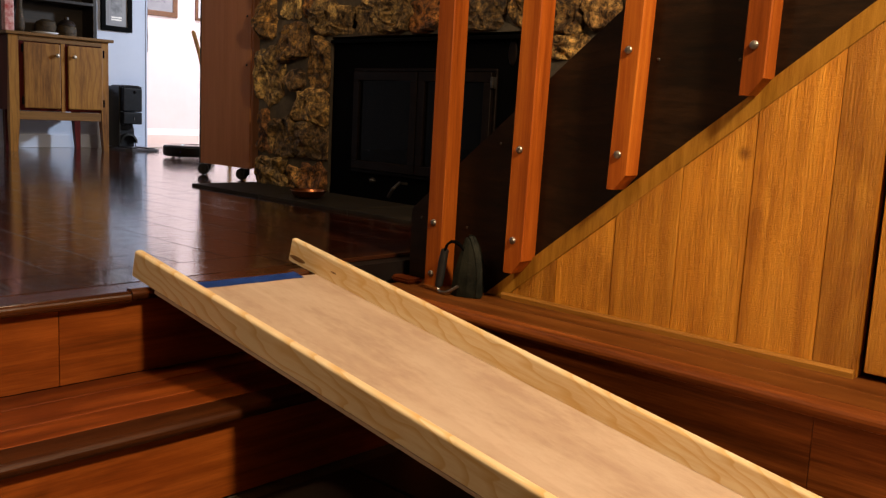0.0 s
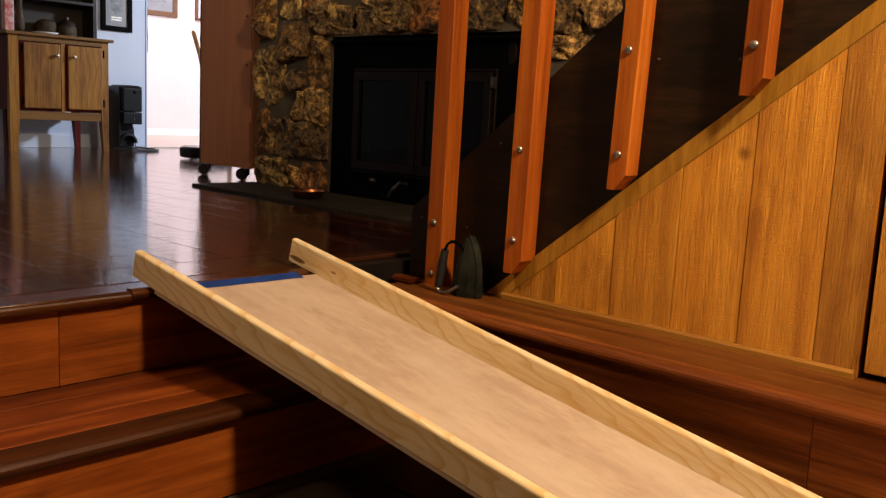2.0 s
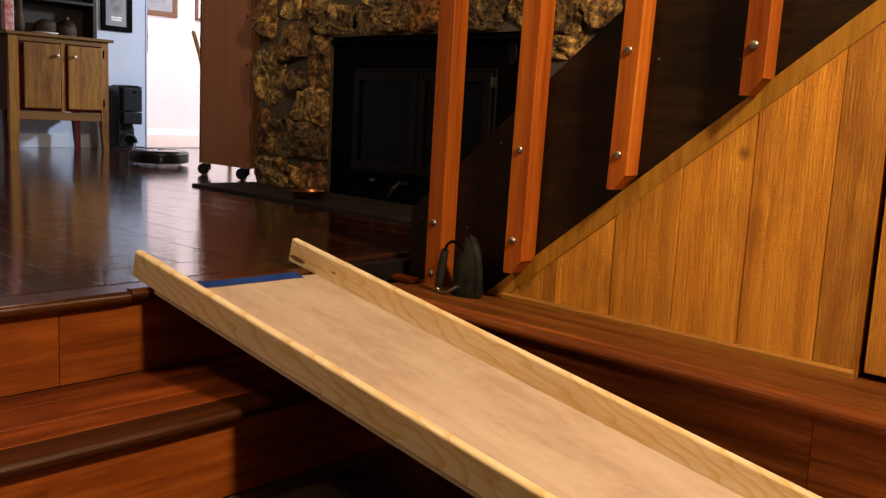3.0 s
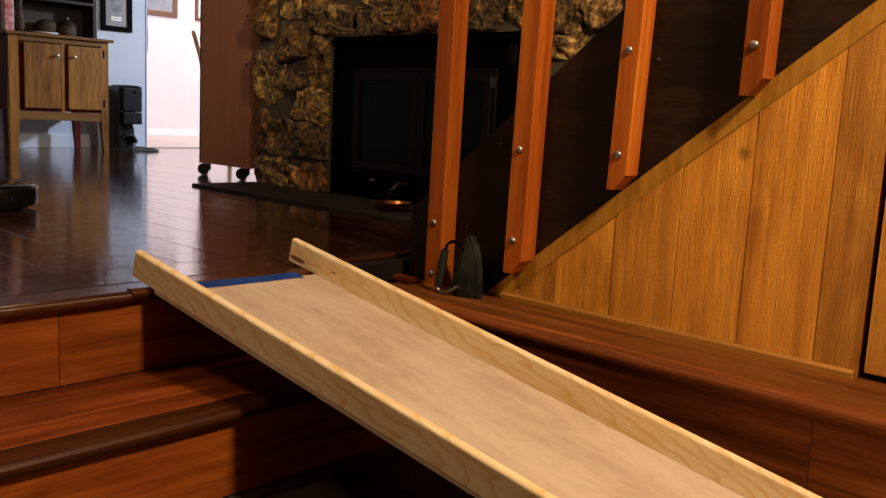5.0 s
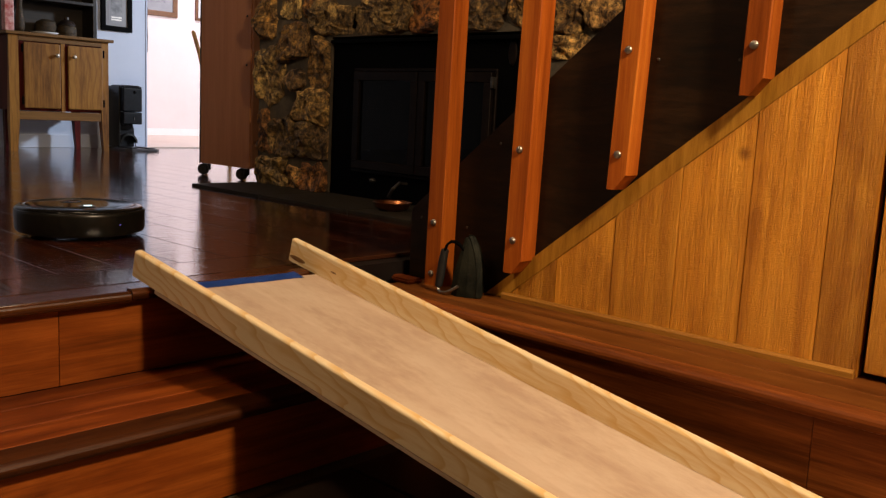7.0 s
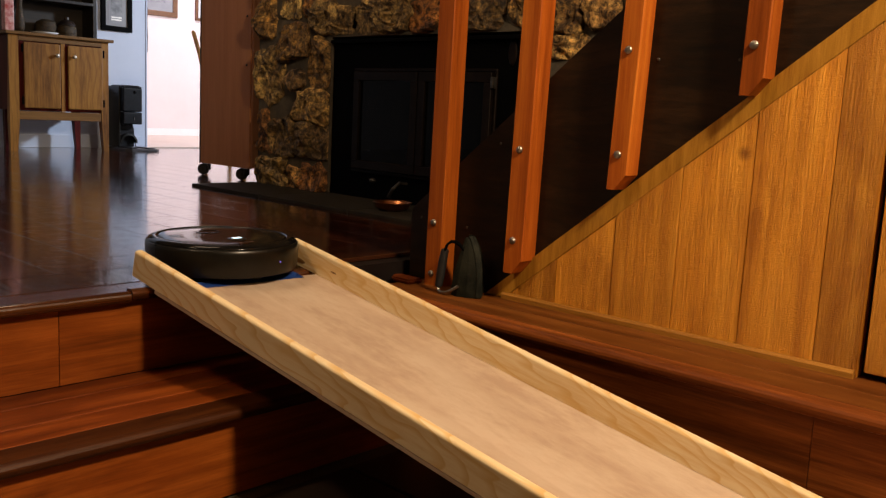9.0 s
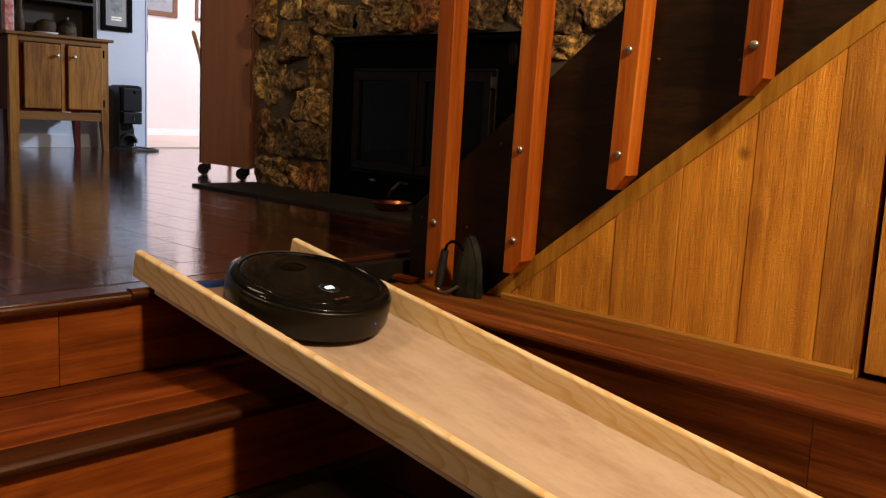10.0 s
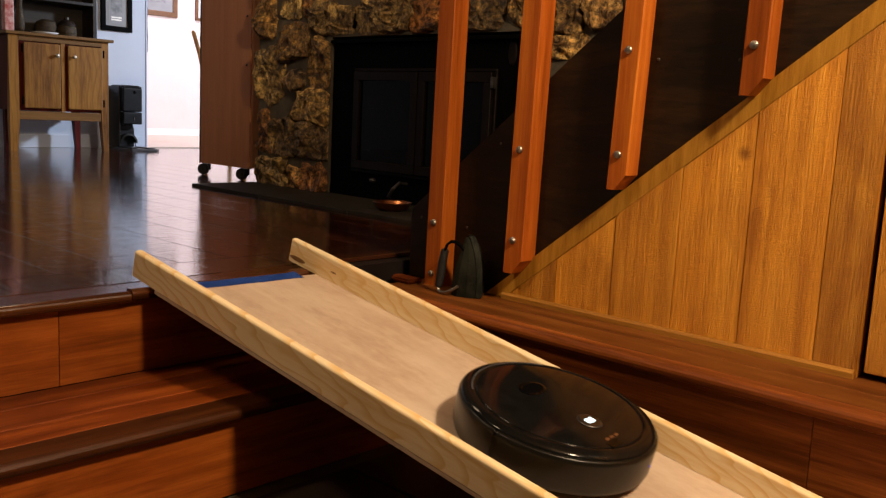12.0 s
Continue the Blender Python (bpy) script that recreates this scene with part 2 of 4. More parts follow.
BOT_SIDE = plain("satin_black_plastic", (0.00392, 0.00367, 0.00294), (0.00686, 0.00637, 0.0049), 60, 0.30, spec=0.32)
BOT_DISC = plain("smoky_black_disc", (0.010, 0.009, 0.008), (0.016, 0.014, 0.012), 40, 0.16)
RUBBER = plain("black_rubber", (0.006, 0.006, 0.006), (0.013, 0.013, 0.013), 50, 0.5, relief=0.3)
GREY_PLASTIC = plain("grey_plastic", (0.030, 0.030, 0.034), (0.075, 0.075, 0.082), 30, 0.45)
DOCK_BLACK = plain("dock_plastic", (0.003, 0.0035, 0.005), (0.007, 0.0075, 0.010), 40, 0.42, spec=0.22)
STEEL = plain("bolt_steel", (0.24, 0.22, 0.19), (0.40, 0.37, 0.33), 60, 0.42, metal=1.0)
HANDLE_STEEL = plain("tarnished_steel", (0.06, 0.055, 0.05), (0.12, 0.11, 0.10), 40, 0.45, metal=0.9)
KNOT = plain("pine_knot", (0.10, 0.045, 0.012), (0.26, 0.13, 0.035), 160, 0.6)
CHROME = plain("brushed_nickel", (0.55, 0.54, 0.52), (0.68, 0.67, 0.65), 60, 0.22, metal=1.0)
COPPER = plain("copper", (0.50, 0.18, 0.07), (0.66, 0.27, 0.12), 18, 0.34, metal=1.0)
IRON = plain("old_iron", (0.004, 0.0045, 0.003), (0.016, 0.016, 0.010), 22, 0.58, metal=0.1, relief=0.5, spec=0.12)
IRON_EDGE = plain("worn_iron", (0.006, 0.007, 0.005), (0.024, 0.025, 0.017), 26, 0.5, metal=0.2, relief=0.4, spec=0.15)
TAPE = plain("blue_tape", (0.012, 0.062, 0.34), (0.022, 0.090, 0.44), 25, 0.6, relief=0.3)
GOLD = plain("gilt_frame", (0.11, 0.045, 0.018), (0.18, 0.078, 0.03), 15, 0.35, metal=0.3)
MAT_BOARD = plain("grey_mat_board", (0.26, 0.27, 0.30), (0.31, 0.32, 0.35), 6, 0.8)
PAPER = plain("paper", (0.55, 0.56, 0.60), (0.66, 0.67, 0.70), 12, 0.8)
INK = plain("ink_grey", (0.16, 0.17, 0.19), (0.34, 0.35, 0.38), 18, 0.8)
WICKER = plain("wicker", (0.010, 0.006, 0.002), (0.055, 0.032, 0.008), 70, 0.7, relief=0.9)
RED_CARD = plain("red_floral_tin", (0.34, 0.03, 0.03), (0.60, 0.40, 0.38), 26, 0.4)
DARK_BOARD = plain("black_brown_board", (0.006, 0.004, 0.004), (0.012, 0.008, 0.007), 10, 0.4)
CEILING_WOOD = wood("ceiling_wood", (0.09, 0.05, 0.02), (0.15, 0.085, 0.038), (0.20, 0.12, 0.055), ALONG_Y, 0.6, 0.1)
BACK_BOARD = wood("hutch_back", (0.006, 0.004, 0.003), (0.016, 0.011, 0.007), (0.032, 0.021, 0.014), ALONG_X, 0.6, 0.02)
LIT_WHITE = glow("lit_button", (0.60, 0.87, 1.0), 2.4)
LIT_BLUE = glow("blue_led", (0.14, 0.14, 1.0), 0.12)

# ---------- mesh helpers ----------
def thing(name, label, category, place=(0, 0, 0), group="", kind=""):
    ob = new(name)
    ob.empty_display_size = 0.05
    ob.matrix_world = place if isinstance(place, Matrix) else Matrix.Translation(place)
    return tagged(ob, label, category, group, kind)


def finish(bm, name, mat, smooth=False):
    bmesh.ops.recalc_face_normals(bm, faces=bm.faces)
    me = bpy.data.meshes.new(name)
    bm.to_mesh(me)
    bm.free()
    me.materials.append(mat)
    if smooth:
        for poly in me.polygons:
            poly.use_smooth = True
    return me


def part(name, bm, mat, parent=None, label="", smooth=False, local=False):
    """One mesh object; its points are in the world's space unless local."""
    ob = new(name, finish(bm, name, mat, smooth))
    if parent is not None:
        ob.parent = parent
        if not local:
            ob.matrix_parent_inverse = chain(parent).inverted()
    return tagged(ob, label)


def chain(ob):
    m = ob.matrix_basis.copy()
    while ob.parent is not None:
        m = ob.parent.matrix_basis @ ob.matrix_parent_inverse @ m
        ob = ob.parent
    return m


def box(lo, hi, bevel=0.0, seg=2, bm=None):
    bm = bm or bmesh.new()
    c = [(a + b) / 2 for a, b in zip(lo, hi)]
    s = [abs(b - a) for a, b in zip(lo, hi)]
    made = bmesh.ops.create_cube(bm, size=1, matrix=Matrix.Translation(c) @ Matrix.Diagonal((*s, 1)))
    if bevel:
        edges = {e for v in made["verts"] for e in v.link_edges}
        bmesh.ops.bevel(bm, geom=list(edges), offset=bevel, segments=seg, affect="EDGES", profile=0.6)
    return bm


def prism(points, depth_axis, lo, hi, bevel=0.0, bm=None):
    """A polygon extruded along an axis: points are the other two coordinates, in x, y, z order."""
    bm = bm or bmesh.new()

    def at(p, d):
        q = list(p)
        q.insert(depth_axis, d)
        return q
    a = [bm.verts.new(at(p, lo)) for p in points]
    b = [bm.verts.new(at(p, hi)) for p in points]
    faces = [bm.faces.new(a), bm.faces.new(b[::-1])]
    n = len(points)
    for i in range(n):
        faces.append(bm.faces.new((a[i], a[(i + 1) % n], b[(i + 1) % n], b[i])))
    bmesh.ops.recalc_face_normals(bm, faces=faces)
    if bevel:
        bmesh.ops.bevel(bm, geom=list({e for f in faces for e in f.edges}), offset=bevel, segments=2, affect="EDGES")
    return bm


def lathe(profile, steps=48, m=Matrix(), arc=2 * math.pi, start=0.0, bm=None):
    """Radius and height pairs turned round z."""
    bm = bm or bmesh.new()
    full = abs(arc - 2 * math.pi) < 1e-6
    cols = steps if full else steps + 1
    rings = []
    for i in range(cols):
        a = start + arc * i / steps
        rings.append([bm.verts.new(m @ Vector((r * math.cos(a), r * math.sin(a), z))) for r, z in profile])
    for i in range(steps):
        p, q = rings[i], rings[(i + 1) % cols]
        for j in range(len(profile) - 1):
            bm.faces.new((p[j], q[j], q[j + 1], p[j + 1]))
    bmesh.ops.remove_doubles(bm, verts=bm.verts, dist=1e-6)
    return bm


def tube(points, radius, steps=10, bm=None, caps=True):
    """A round rod through the points; radius may be a list."""
    bm = bm or bmesh.new()
    pts = [Vector(p) for p in points]
    radii = radius if isinstance(radius, (list, tuple)) else [radius] * len(pts)
    rings = []
    for i, p in enumerate(pts):
        d = (pts[min(i + 1, len(pts) - 1)] - pts[max(i - 1, 0)]).normalized()
        side = d.cross(Vector((0.31, 0.52, 0.79))).normalized()
        up = d.cross(side)
        rings.append([bm.verts.new(p + radii[i] * (math.cos(k * 2 * math.pi / steps) * side + math.sin(k * 2 * math.pi / steps) * up)) for k in range(steps)])
    for a, b in zip(rings, rings[1:]):
        for k in range(steps):
            bm.faces.new((a[k], a[(k + 1) % steps], b[(k + 1) % steps], b[k]))
    if caps:
        bm.faces.new(rings[0][::-1])
        bm.faces.new(rings[-1])
    return bm


def structure(name, bm, mat, label, category):
    return tagged(part(name, bm, mat), label, category, kind="structure")


# ---------- the place: levels ----------
LOW = -0.35          # entry floor
STEP = -0.175        # middle step
EDGE = 1.617         # front of the upper floor
LEDGE = -0.0532      # top of the wooden ledge
STAIR_X = 1.645      # outer face of the stair stringer
FIRE_X = 2.46        # face of the stone chimney
CEIL = 2.5


def shell():
    structure("floor", box((-3, EDGE + 0.04, -0.2), (8.2, 8.6, -0.013)), DARK_BOARD, "dark subfloor under glossy reddish-brown planks", "floor")
    structure("entry_floor", box((-3, -3, LOW - 0.1), (1.47, EDGE + 0.03, LOW - 0.006)), GROUT, "sunken entry floor of dark slate tiles", "floor")
    structure("back_room_floor", box((3.41, 6.36, 0.001), (8.09, 8.45, 0.006)), PALE_FLOOR, "pale floor of the back room", "floor")
    structure("floor_under_stair", box((1.745, -3, -0.2), (2.515, EDGE + 0.035, -0.06)), DARK_BOARD, "plain dark floor behind the stair", "floor")
    w = structure("wall_north", box((-3, 6.33, -0.01), (3.395, 6.45, CEIL)), BLUE_PAINT, "pale blue-grey painted wall behind the oak cabinet", "wall")
    part("baseboard", box((-3, 6.315, 0.0), (3.36, 6.329, 0.09), 0.003), BLUE_PAINT, w, "pale blue-grey painted baseboard")
    part("corner_trim", box((3.396, 6.325, 0.0), (3.408, 6.455, 2.1), 0.003), BLUE_PAINT, w)
    f = structure("wall_far", box((1.5, 8.47, -0.01), (8.2, 8.6, CEIL)), WHITE_PAINT, "bright warm-white wall of the back room", "wall")
    part("baseboard", box((3.0, 8.452, 0.0), (8.0, 8.469, 0.075), 0.003), TRIM_PAINT, f, "white baseboard")
    structure("wall_back_room_side", box((3.275, 6.455, -0.01), (3.394, 8.469, CEIL)), WHITE_PAINT, "warm-white side wall of the back room", "wall")
    structure("wall_east", box((8.1, -3, -0.01), (8.2, 8.469, CEIL)), WHITE_PAINT, "plain warm-white wall", "wall")
    # tan walls are out of view, added to close the room and limit bounce
    structure("wall_west", box((-3.1, -3, LOW), (-3.001, 6.45, CEIL)), TAN_PAINT, "unseen tan wall added to close the room", "wall")
    structure("wall_south", box((-3, -3.1, LOW), (8.2, -3.001, CEIL)), TAN_PAINT, "unseen tan wall added to close the room", "wall")
    structure("wall_stair", box((2.52, -3, -0.2), (2.64, 1.298, CEIL)), TAN_PAINT, "unseen tan wall added behind the stair", "wall")
    structure("wall_chimney_back", box((3.21, 1.3, -0.01), (3.3, 3.54, CEIL)), WHITE_PAINT, "plain wall at the back of the chimney", "wall")
    # ceilings are never in view: dark one dims reflections, white one keeps bounce
    structure("ceiling", box((-3.1, -3.1, CEIL + 0.001), (8.2, 6.45, CEIL + 0.1)), CEILING_WOOD, "unseen ceiling over the entry and living room, wood tone darkened to dim reflections", "ceiling")
    structure("ceiling_back_room", box((1.5, 6.451, CEIL + 0.001), (8.2, 8.6, CEIL + 0.1)), WHITE_PAINT, "unseen white ceiling added over the back room", "ceiling")


def steps():
    """Two wooden steps down from the upper floor to the entry."""
    st = thing("entry_steps", "two glossy red-brown wooden steps down to the entry", "steps", (0.2, EDGE, 0), kind="structure")

    def nose(x0, x1, y, z, mat, depth):
        """A board with a half-round front edge."""
        r = 0.012
        pts = [(y + depth, z), (y + depth, z - 2 * r)]
        pts += [(y + r - r * math.sin(a), z - r - r * math.cos(a)) for a in (k * math.pi / 10 for k in range(11))]
        return part("nosing", prism(pts, 0, x0, x1), mat, st)
    nose(-2.99, 0.838, EDGE, -0.001, LIP_WOOD, 0.083)
    nose(0.839, 1.335, EDGE - 0.002, 0.003, LIP_WOOD, 0.026)
    part("nosing_back", box((0.839, EDGE + 0.0245, -0.025), (1.335, EDGE + 0.083, -0.001)), LIP_WOOD, st)
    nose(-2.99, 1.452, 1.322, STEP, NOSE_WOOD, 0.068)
    for x0, x1 in ((-2.99, -0.9), (-0.899, -0.151), (-0.150, 0.702), (0.703, 1.452)):
        part("riser_board", box((x0, EDGE + 0.024, STEP), (x1, EDGE + 0.042, -0.0255), 0.0008, 1), RISER_WOOD, st)
    for x0, x1 in ((-2.99, -0.4), (-0.399, 0.40), (0.401, 1.452)):
        part("riser_board", box((x0, 1.347, LOW), (x1, 1.365, STEP - 0.0255), 0.0008, 1), RISER_WOOD, st)
    for y0, y1, cut in ((1.392, 1.4685, -0.35), (1.4695, 1.5655, 0.1), (1.5665, EDGE + 0.023, -0.1)):
        for x0, x1 in ((-2.99, cut), (cut + 0.001, 1.452)):
            part("tread_board", box((x0, y0, STEP - 0.03), (x1, y1, STEP - 0.0005), 0.0012, 1), STEP_WOOD, st)


def ledge():
    """The narrow ledge beside the entry and the boards that face it."""
    ld = thing("entry_ledge", "reddish-brown wooden ledge with a rounded front edge along the panelled wall", "ledge", (1.5, 0.5, LEDGE), kind="structure")
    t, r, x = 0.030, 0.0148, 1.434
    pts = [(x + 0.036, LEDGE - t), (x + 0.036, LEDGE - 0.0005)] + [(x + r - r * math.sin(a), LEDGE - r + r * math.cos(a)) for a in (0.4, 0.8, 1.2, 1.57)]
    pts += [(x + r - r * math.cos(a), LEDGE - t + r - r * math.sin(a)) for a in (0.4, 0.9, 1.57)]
    # separate strip; its darker wood also carries the shade of the front face
    part("nosing", prism(pts, 1, -2.99, EDGE - 0.02), SIDE_WOOD, ld, "rounded nosing strip, its shaded front put into the darker wood")
    part("ledge_board", box((x + 0.0365, -2.99, LEDGE - t), (1.555, EDGE - 0.02, LEDGE), 0.001, 1), LEDGE_WOOD, ld)
    part("ledge_board", box((1.556, -2.99, LEDGE - t), (1.70, EDGE - 0.02, LEDGE), 0.001, 1), LEDGE_WOOD, ld)
    for y0, y1 in ((-2.99, -0.62), (-0.619, 0.5), (0.501, 1.32)):
        part("facing_board", box((1.454, y0, LOW), (1.472, y1, LEDGE - t), 0.0008, 1), SIDE_WOOD, ld)


# ---------- stair with its panelled side ----------
SLOPE = 0.81


def low_line(y):
    """Height of the stringer's lower edge."""
    return 0.0484 + 0.79 * (1.2467 - y)


def high_line(y):
    return 0.386 + SLOPE * (1.332 - y)


def staircase():
    s = thing("staircase", "open stair with a dark-stained stringer and bolted reddish wooden balusters", "staircase", (STAIR_X, 1.6, LEDGE))
    top = -1.0
    pts = [(1.655, LEDGE), (1.655, 0.105), (1.652, 0.128), (1.636, high_line(1.636) + 0.002), (top, high_line(top)), (top, low_line(top)), (1.3753, LEDGE)]
    part("stringer", prism(pts, 0, STAIR_X, STAIR_X + 0.038, 0.002), STRINGER_WOOD, s, "dark-stained wide stair stringer")
    n = Vector((-0.79, -1)).normalized()
    a = Vector((1.3755, LEDGE + 0.001))
    b = Vector((top, low_line(top)))
    w = 0.040
    trim = [tuple(a), tuple(b), tuple(b + n * w), (a.x - w * 1.5, a.y)]
    part("sloping_trim", prism(trim, 0, 1.6352, 1.651, 0.0012), TRIM_WOOD, s, "light wooden trim under the stringer")
    for y, z in ((1.455, 0.100), (1.615, 0.107), (1.361, 0.314), (0.956, 0.510), (0.780, 0.509)):
        part("screw_head", bolt((STAIR_X, y, z), 0.0035), HANDLE_STEEL, s)
    for y, size, z0, lean, zref, bolts in ((1.491, 0.053, LEDGE, 0.010, 0.3, (0.107, -0.023)), (1.230, 0.054, 0.018, 0.020, 0.45, (0.306, 0.096)), (0.977, 0.047, 0.238, 0.030, 0.45, (0.526, 0.312)), (0.709, 0.047, 0.440, 0.012, 0.5, (0.532, 0.75))):
        c, depth = 0.0025, 0.0445 if size < 0.05 else 0.050
        x0, x1, y1, z1 = STAIR_X - depth, STAIR_X - 0.0005, y + size, z0 + 1.05
        bm = bmesh.new()
        ring = [(x0 + 0.002, y1), (x0, y1 - 0.002), (x0, y + 0.028), (x0, y + c), (x0 + c, y), (x1, y), (x1, y + 0.028), (x1, y1)]
        cut = 0.0 if z0 == LEDGE else 0.032
        lo = [bm.verts.new((px, py - lean * (z0 - zref), z0 + (cut if py < y + 0.02 else 0.0))) for px, py in ring]
        hi = [bm.verts.new((px, py - lean * (z1 - zref), z1)) for px, py in ring]
        for i in range(len(ring)):
            j = (i + 1) % len(ring)
            bm.faces.new((lo[i], lo[j], hi[j], hi[i]))
        bm.faces.new((lo[7], lo[6], lo[2], lo[1], lo[0]))
        bm.faces.new((lo[6], lo[5], lo[4], lo[3], lo[2]))
        bm.faces.new(hi)
        bal = part("baluster", bm, POST_WOOD, s)
        for bz in bolts:
            part("bolt", bolt((x0, y + size * 0.56 - lean * (bz - zref), bz), 0.0085), STEEL, bal, "steel carriage bolt head")


def bolt(place, r):
    m = Matrix.Translation(place) @ Matrix.Rotation(radians(-90), 4, "Y")
    bm = lathe([(r, 0), (r, r * 0.35), (r * 0.8, r * 0.62), (r * 0.45, r * 0.8), (0.0001, r * 0.85)], 14, m)
    return bm


def panelling():
    w = thing("panelled_wall", "knotty golden cedar boards closing the side of the stair", "wall", (1.66, 1.0, LEDGE), kind="structure")
    seams = [1.37, 1.2726, 1.170, 1.022, 0.874, 0.728, 0.5795, 0.500]
    w_drop = 0.040 * 1.27
    for i, (a, b) in enumerate(zip(seams, seams[1:])):
        y1, y0 = a - 0.0006, b + 0.0006
        h = lambda y: low_line(y) - w_drop + 0.014
        pts = [(y0, LEDGE), (y1, LEDGE), (y1, max(LEDGE + 0.004, h(y1))), (y0, h(y0))]
        step = (0, 0.0008, 0.0, 0.0012, 0.0003, 0.001, 0.0005)[i]
        part("panel_board", prism(pts, 0, 1.6375 - step, 1.668, 0.0008), PANEL_WOOD, w)
    part("shoe_strip", prism([(1.6255, LEDGE), (1.6255, LEDGE + 0.010), (1.629, LEDGE + 0.015), (1.6345, LEDGE + 0.015), (1.6345, LEDGE)], 1, 0.502, 1.318), SHOE_WOOD, w, "thin wooden strip at the foot of the boards")
    part("backing", prism([(0.5, LEDGE), (1.37, LEDGE), (0.5, low_line(0.5) - 0.06)], 0, 1.670, 1.682), DARK_BOARD, w)


def closet_door():
    d = thing("closet_door", "golden cedar board door under the stair, shut", "door", (1.66, 0.2, LEDGE))
    h = lambda y: low_line(y) - 0.05
    for y1, y0 in ((0.490, 0.345), (0.3425, 0.2), (0.1975, 0.05), (0.0475, -0.1)):
        pts = [(y0, LEDGE + 0.012), (y1, LEDGE + 0.012), (y1, h(y1)), (y0, h(y0))]
        part("door_board", prism(pts, 0, 1.6420, 1.672, 0.0015), PANEL_WOOD, d)
    part("batten", box((1.6725, -0.1, 0.1), (1.69, 0.49, 0.2), 0.002), PANEL_WOOD, d)
    # dark sheet in place of the shade inside the closet
    structure("closet_back", prism([(-2.99, LEDGE - 0.03), (0.6, LEDGE - 0.03), (0.6, 0.5), (-1.0, 1.75), (-2.99, 1.75)], 0, 1.72, 1.74), DARK_BOARD, "black-brown sheet standing in for the shade inside the closet", "wall")
    structure("wall_under_stair", prism([(-2.99, LEDGE), (-0.105, LEDGE), (-0.105, low_line(-0.105) - 0.05), (-0.99, low_line(-0.99) - 0.05), (-2.99, low_line(-0.99) - 0.05)], 0, 1.6535, 1.672), PANEL_WOOD, "golden cedar wall past the closet door", "wall")


# ---------- ramp ----------
RAMP = dict(o=(1.0878, 1.5822, -0.0042), turn=-85.2, slope=11.83, half=0.1919, board=0.0192, high=0.0554, over=0.1125, length=1.64)


def ramp_frame():
    """x down the ramp, y across it, z out of the deck."""
    psi, sg = radians(RAMP["turn"]), radians(RAMP["slope"])
    u = Vector((math.cos(psi) * math.cos(sg), math.sin(psi) * math.cos(sg), -math.sin(sg)))
    v = Vector((-math.sin(psi), math.cos(psi), 0))
    n = u.cross(v)
    m = Matrix((u, v, n)).transposed().to_4x4()
    return Matrix.Translation(RAMP["o"]) @ m


def wooden_ramp():
    m = ramp_frame()
    r = thing("wooden_ramp", "homemade raw plywood ramp with pale pine side boards over the steps", "ramp", m)
    w, t, h, e, ln = RAMP["half"], RAMP["board"], RAMP["high"], RAMP["over"], RAMP["length"]
    part("deck", prism([(-0.032, -w - t), (ln, -w - t), (ln, w + t), (0.006, w + t)], 2, -0.0082, 0.0, 0.0008), PLY, r, "smooth sanded plywood deck", local=True)
    for y0, y1 in ((-w - t, -w), (w, w + t)):
        rd = 0.0062
        arc = [(y1 - rd + rd * math.cos(q * math.pi / 10), h - rd + rd * math.sin(q * math.pi / 10)) for q in range(6)]
        arc += [(y0 + rd - rd * math.cos(q * math.pi / 10), h - rd + rd * math.sin(q * math.pi / 10)) for q in range(5, -1, -1)]
        bm = prism([(y0, 0.0005), (y1, 0.0005)] + arc, 0, -e if y0 < 0 else 0.022 - e, ln)
        sb = part("side_board", bm, PINE, r, "pale pine board with rounded edges", local=True)
        if y0 > 0:
            for kx, kz, kr in ((-0.062, 0.013, 0.011), (0.060, 0.024, 0.004)):
                km = Matrix.Translation((kx, y0 - 0.0002, kz)) @ Matrix.Rotation(radians(90), 4, "X") @ Matrix.Diagonal((2.6, 0.55, 1, 1))
                part("knot", lathe([(kr, -0.001), (kr * 0.9, 0.0002), (0.0001, 0.0004)], 20, km), KNOT, sb, "dark knot", local=True)
    tape = thing("blue_tape_strip", "strip of blue painter's tape across the ramp's upper end", "tape", m)
    bm = bmesh.new()
    rows = []
    for k in range(13):
        q = k / 12
        y = -w + 0.003 + (0.146 + w) * q
        near = -0.011 + 0.0243 * q + 0.0008 * math.sin(k * 1.7)
        rows.append([bm.verts.new((near - d + slant * q * (k == 12), y, z)) for d, slant, z in ((0, 0, 0.0010), (0.016, -0.003, 0.0012), (0.031, -0.006, 0.0016))])
    for p, q in zip(rows, rows[1:]):
        for j in range(2):
            bm.faces.new((p[j], q[j], q[j + 1], p[j + 1]))
    bmesh.ops.solidify(bm, geom=bm.faces[:], thickness=0.0004)
    part("strip", bm, TAPE, tape, local=True)
    return r


# ---------- chimney ----------
FIRE_Y0, FIRE_Y1, FIRE_TOP = 1.885, 3.0, 0.674


def clip_cell(cell, p, q):
    """The part of a cell nearer to p than to q."""
    mid, nrm = (p + q) / 2, q - p
    out = []
    for i, a in enumerate(cell):
        b = cell[(i + 1) % len(cell)]
        da, db = (a - mid).dot(nrm), (b - mid).dot(nrm)
        if da <= 0:
            out.append(a)
        if da * db < 0:
            out.append(a + (b - a) * (da / (da - db)))
    return out


def clip_half(cell, axis, limit, keep_less):
    p, q = Vector((0.0, 0.0)), Vector((0.0, 0.0))
    p[axis], q[axis] = (limit - 1, limit + 1) if keep_less else (limit + 1, limit - 1)
    return clip_cell(cell, p, q)


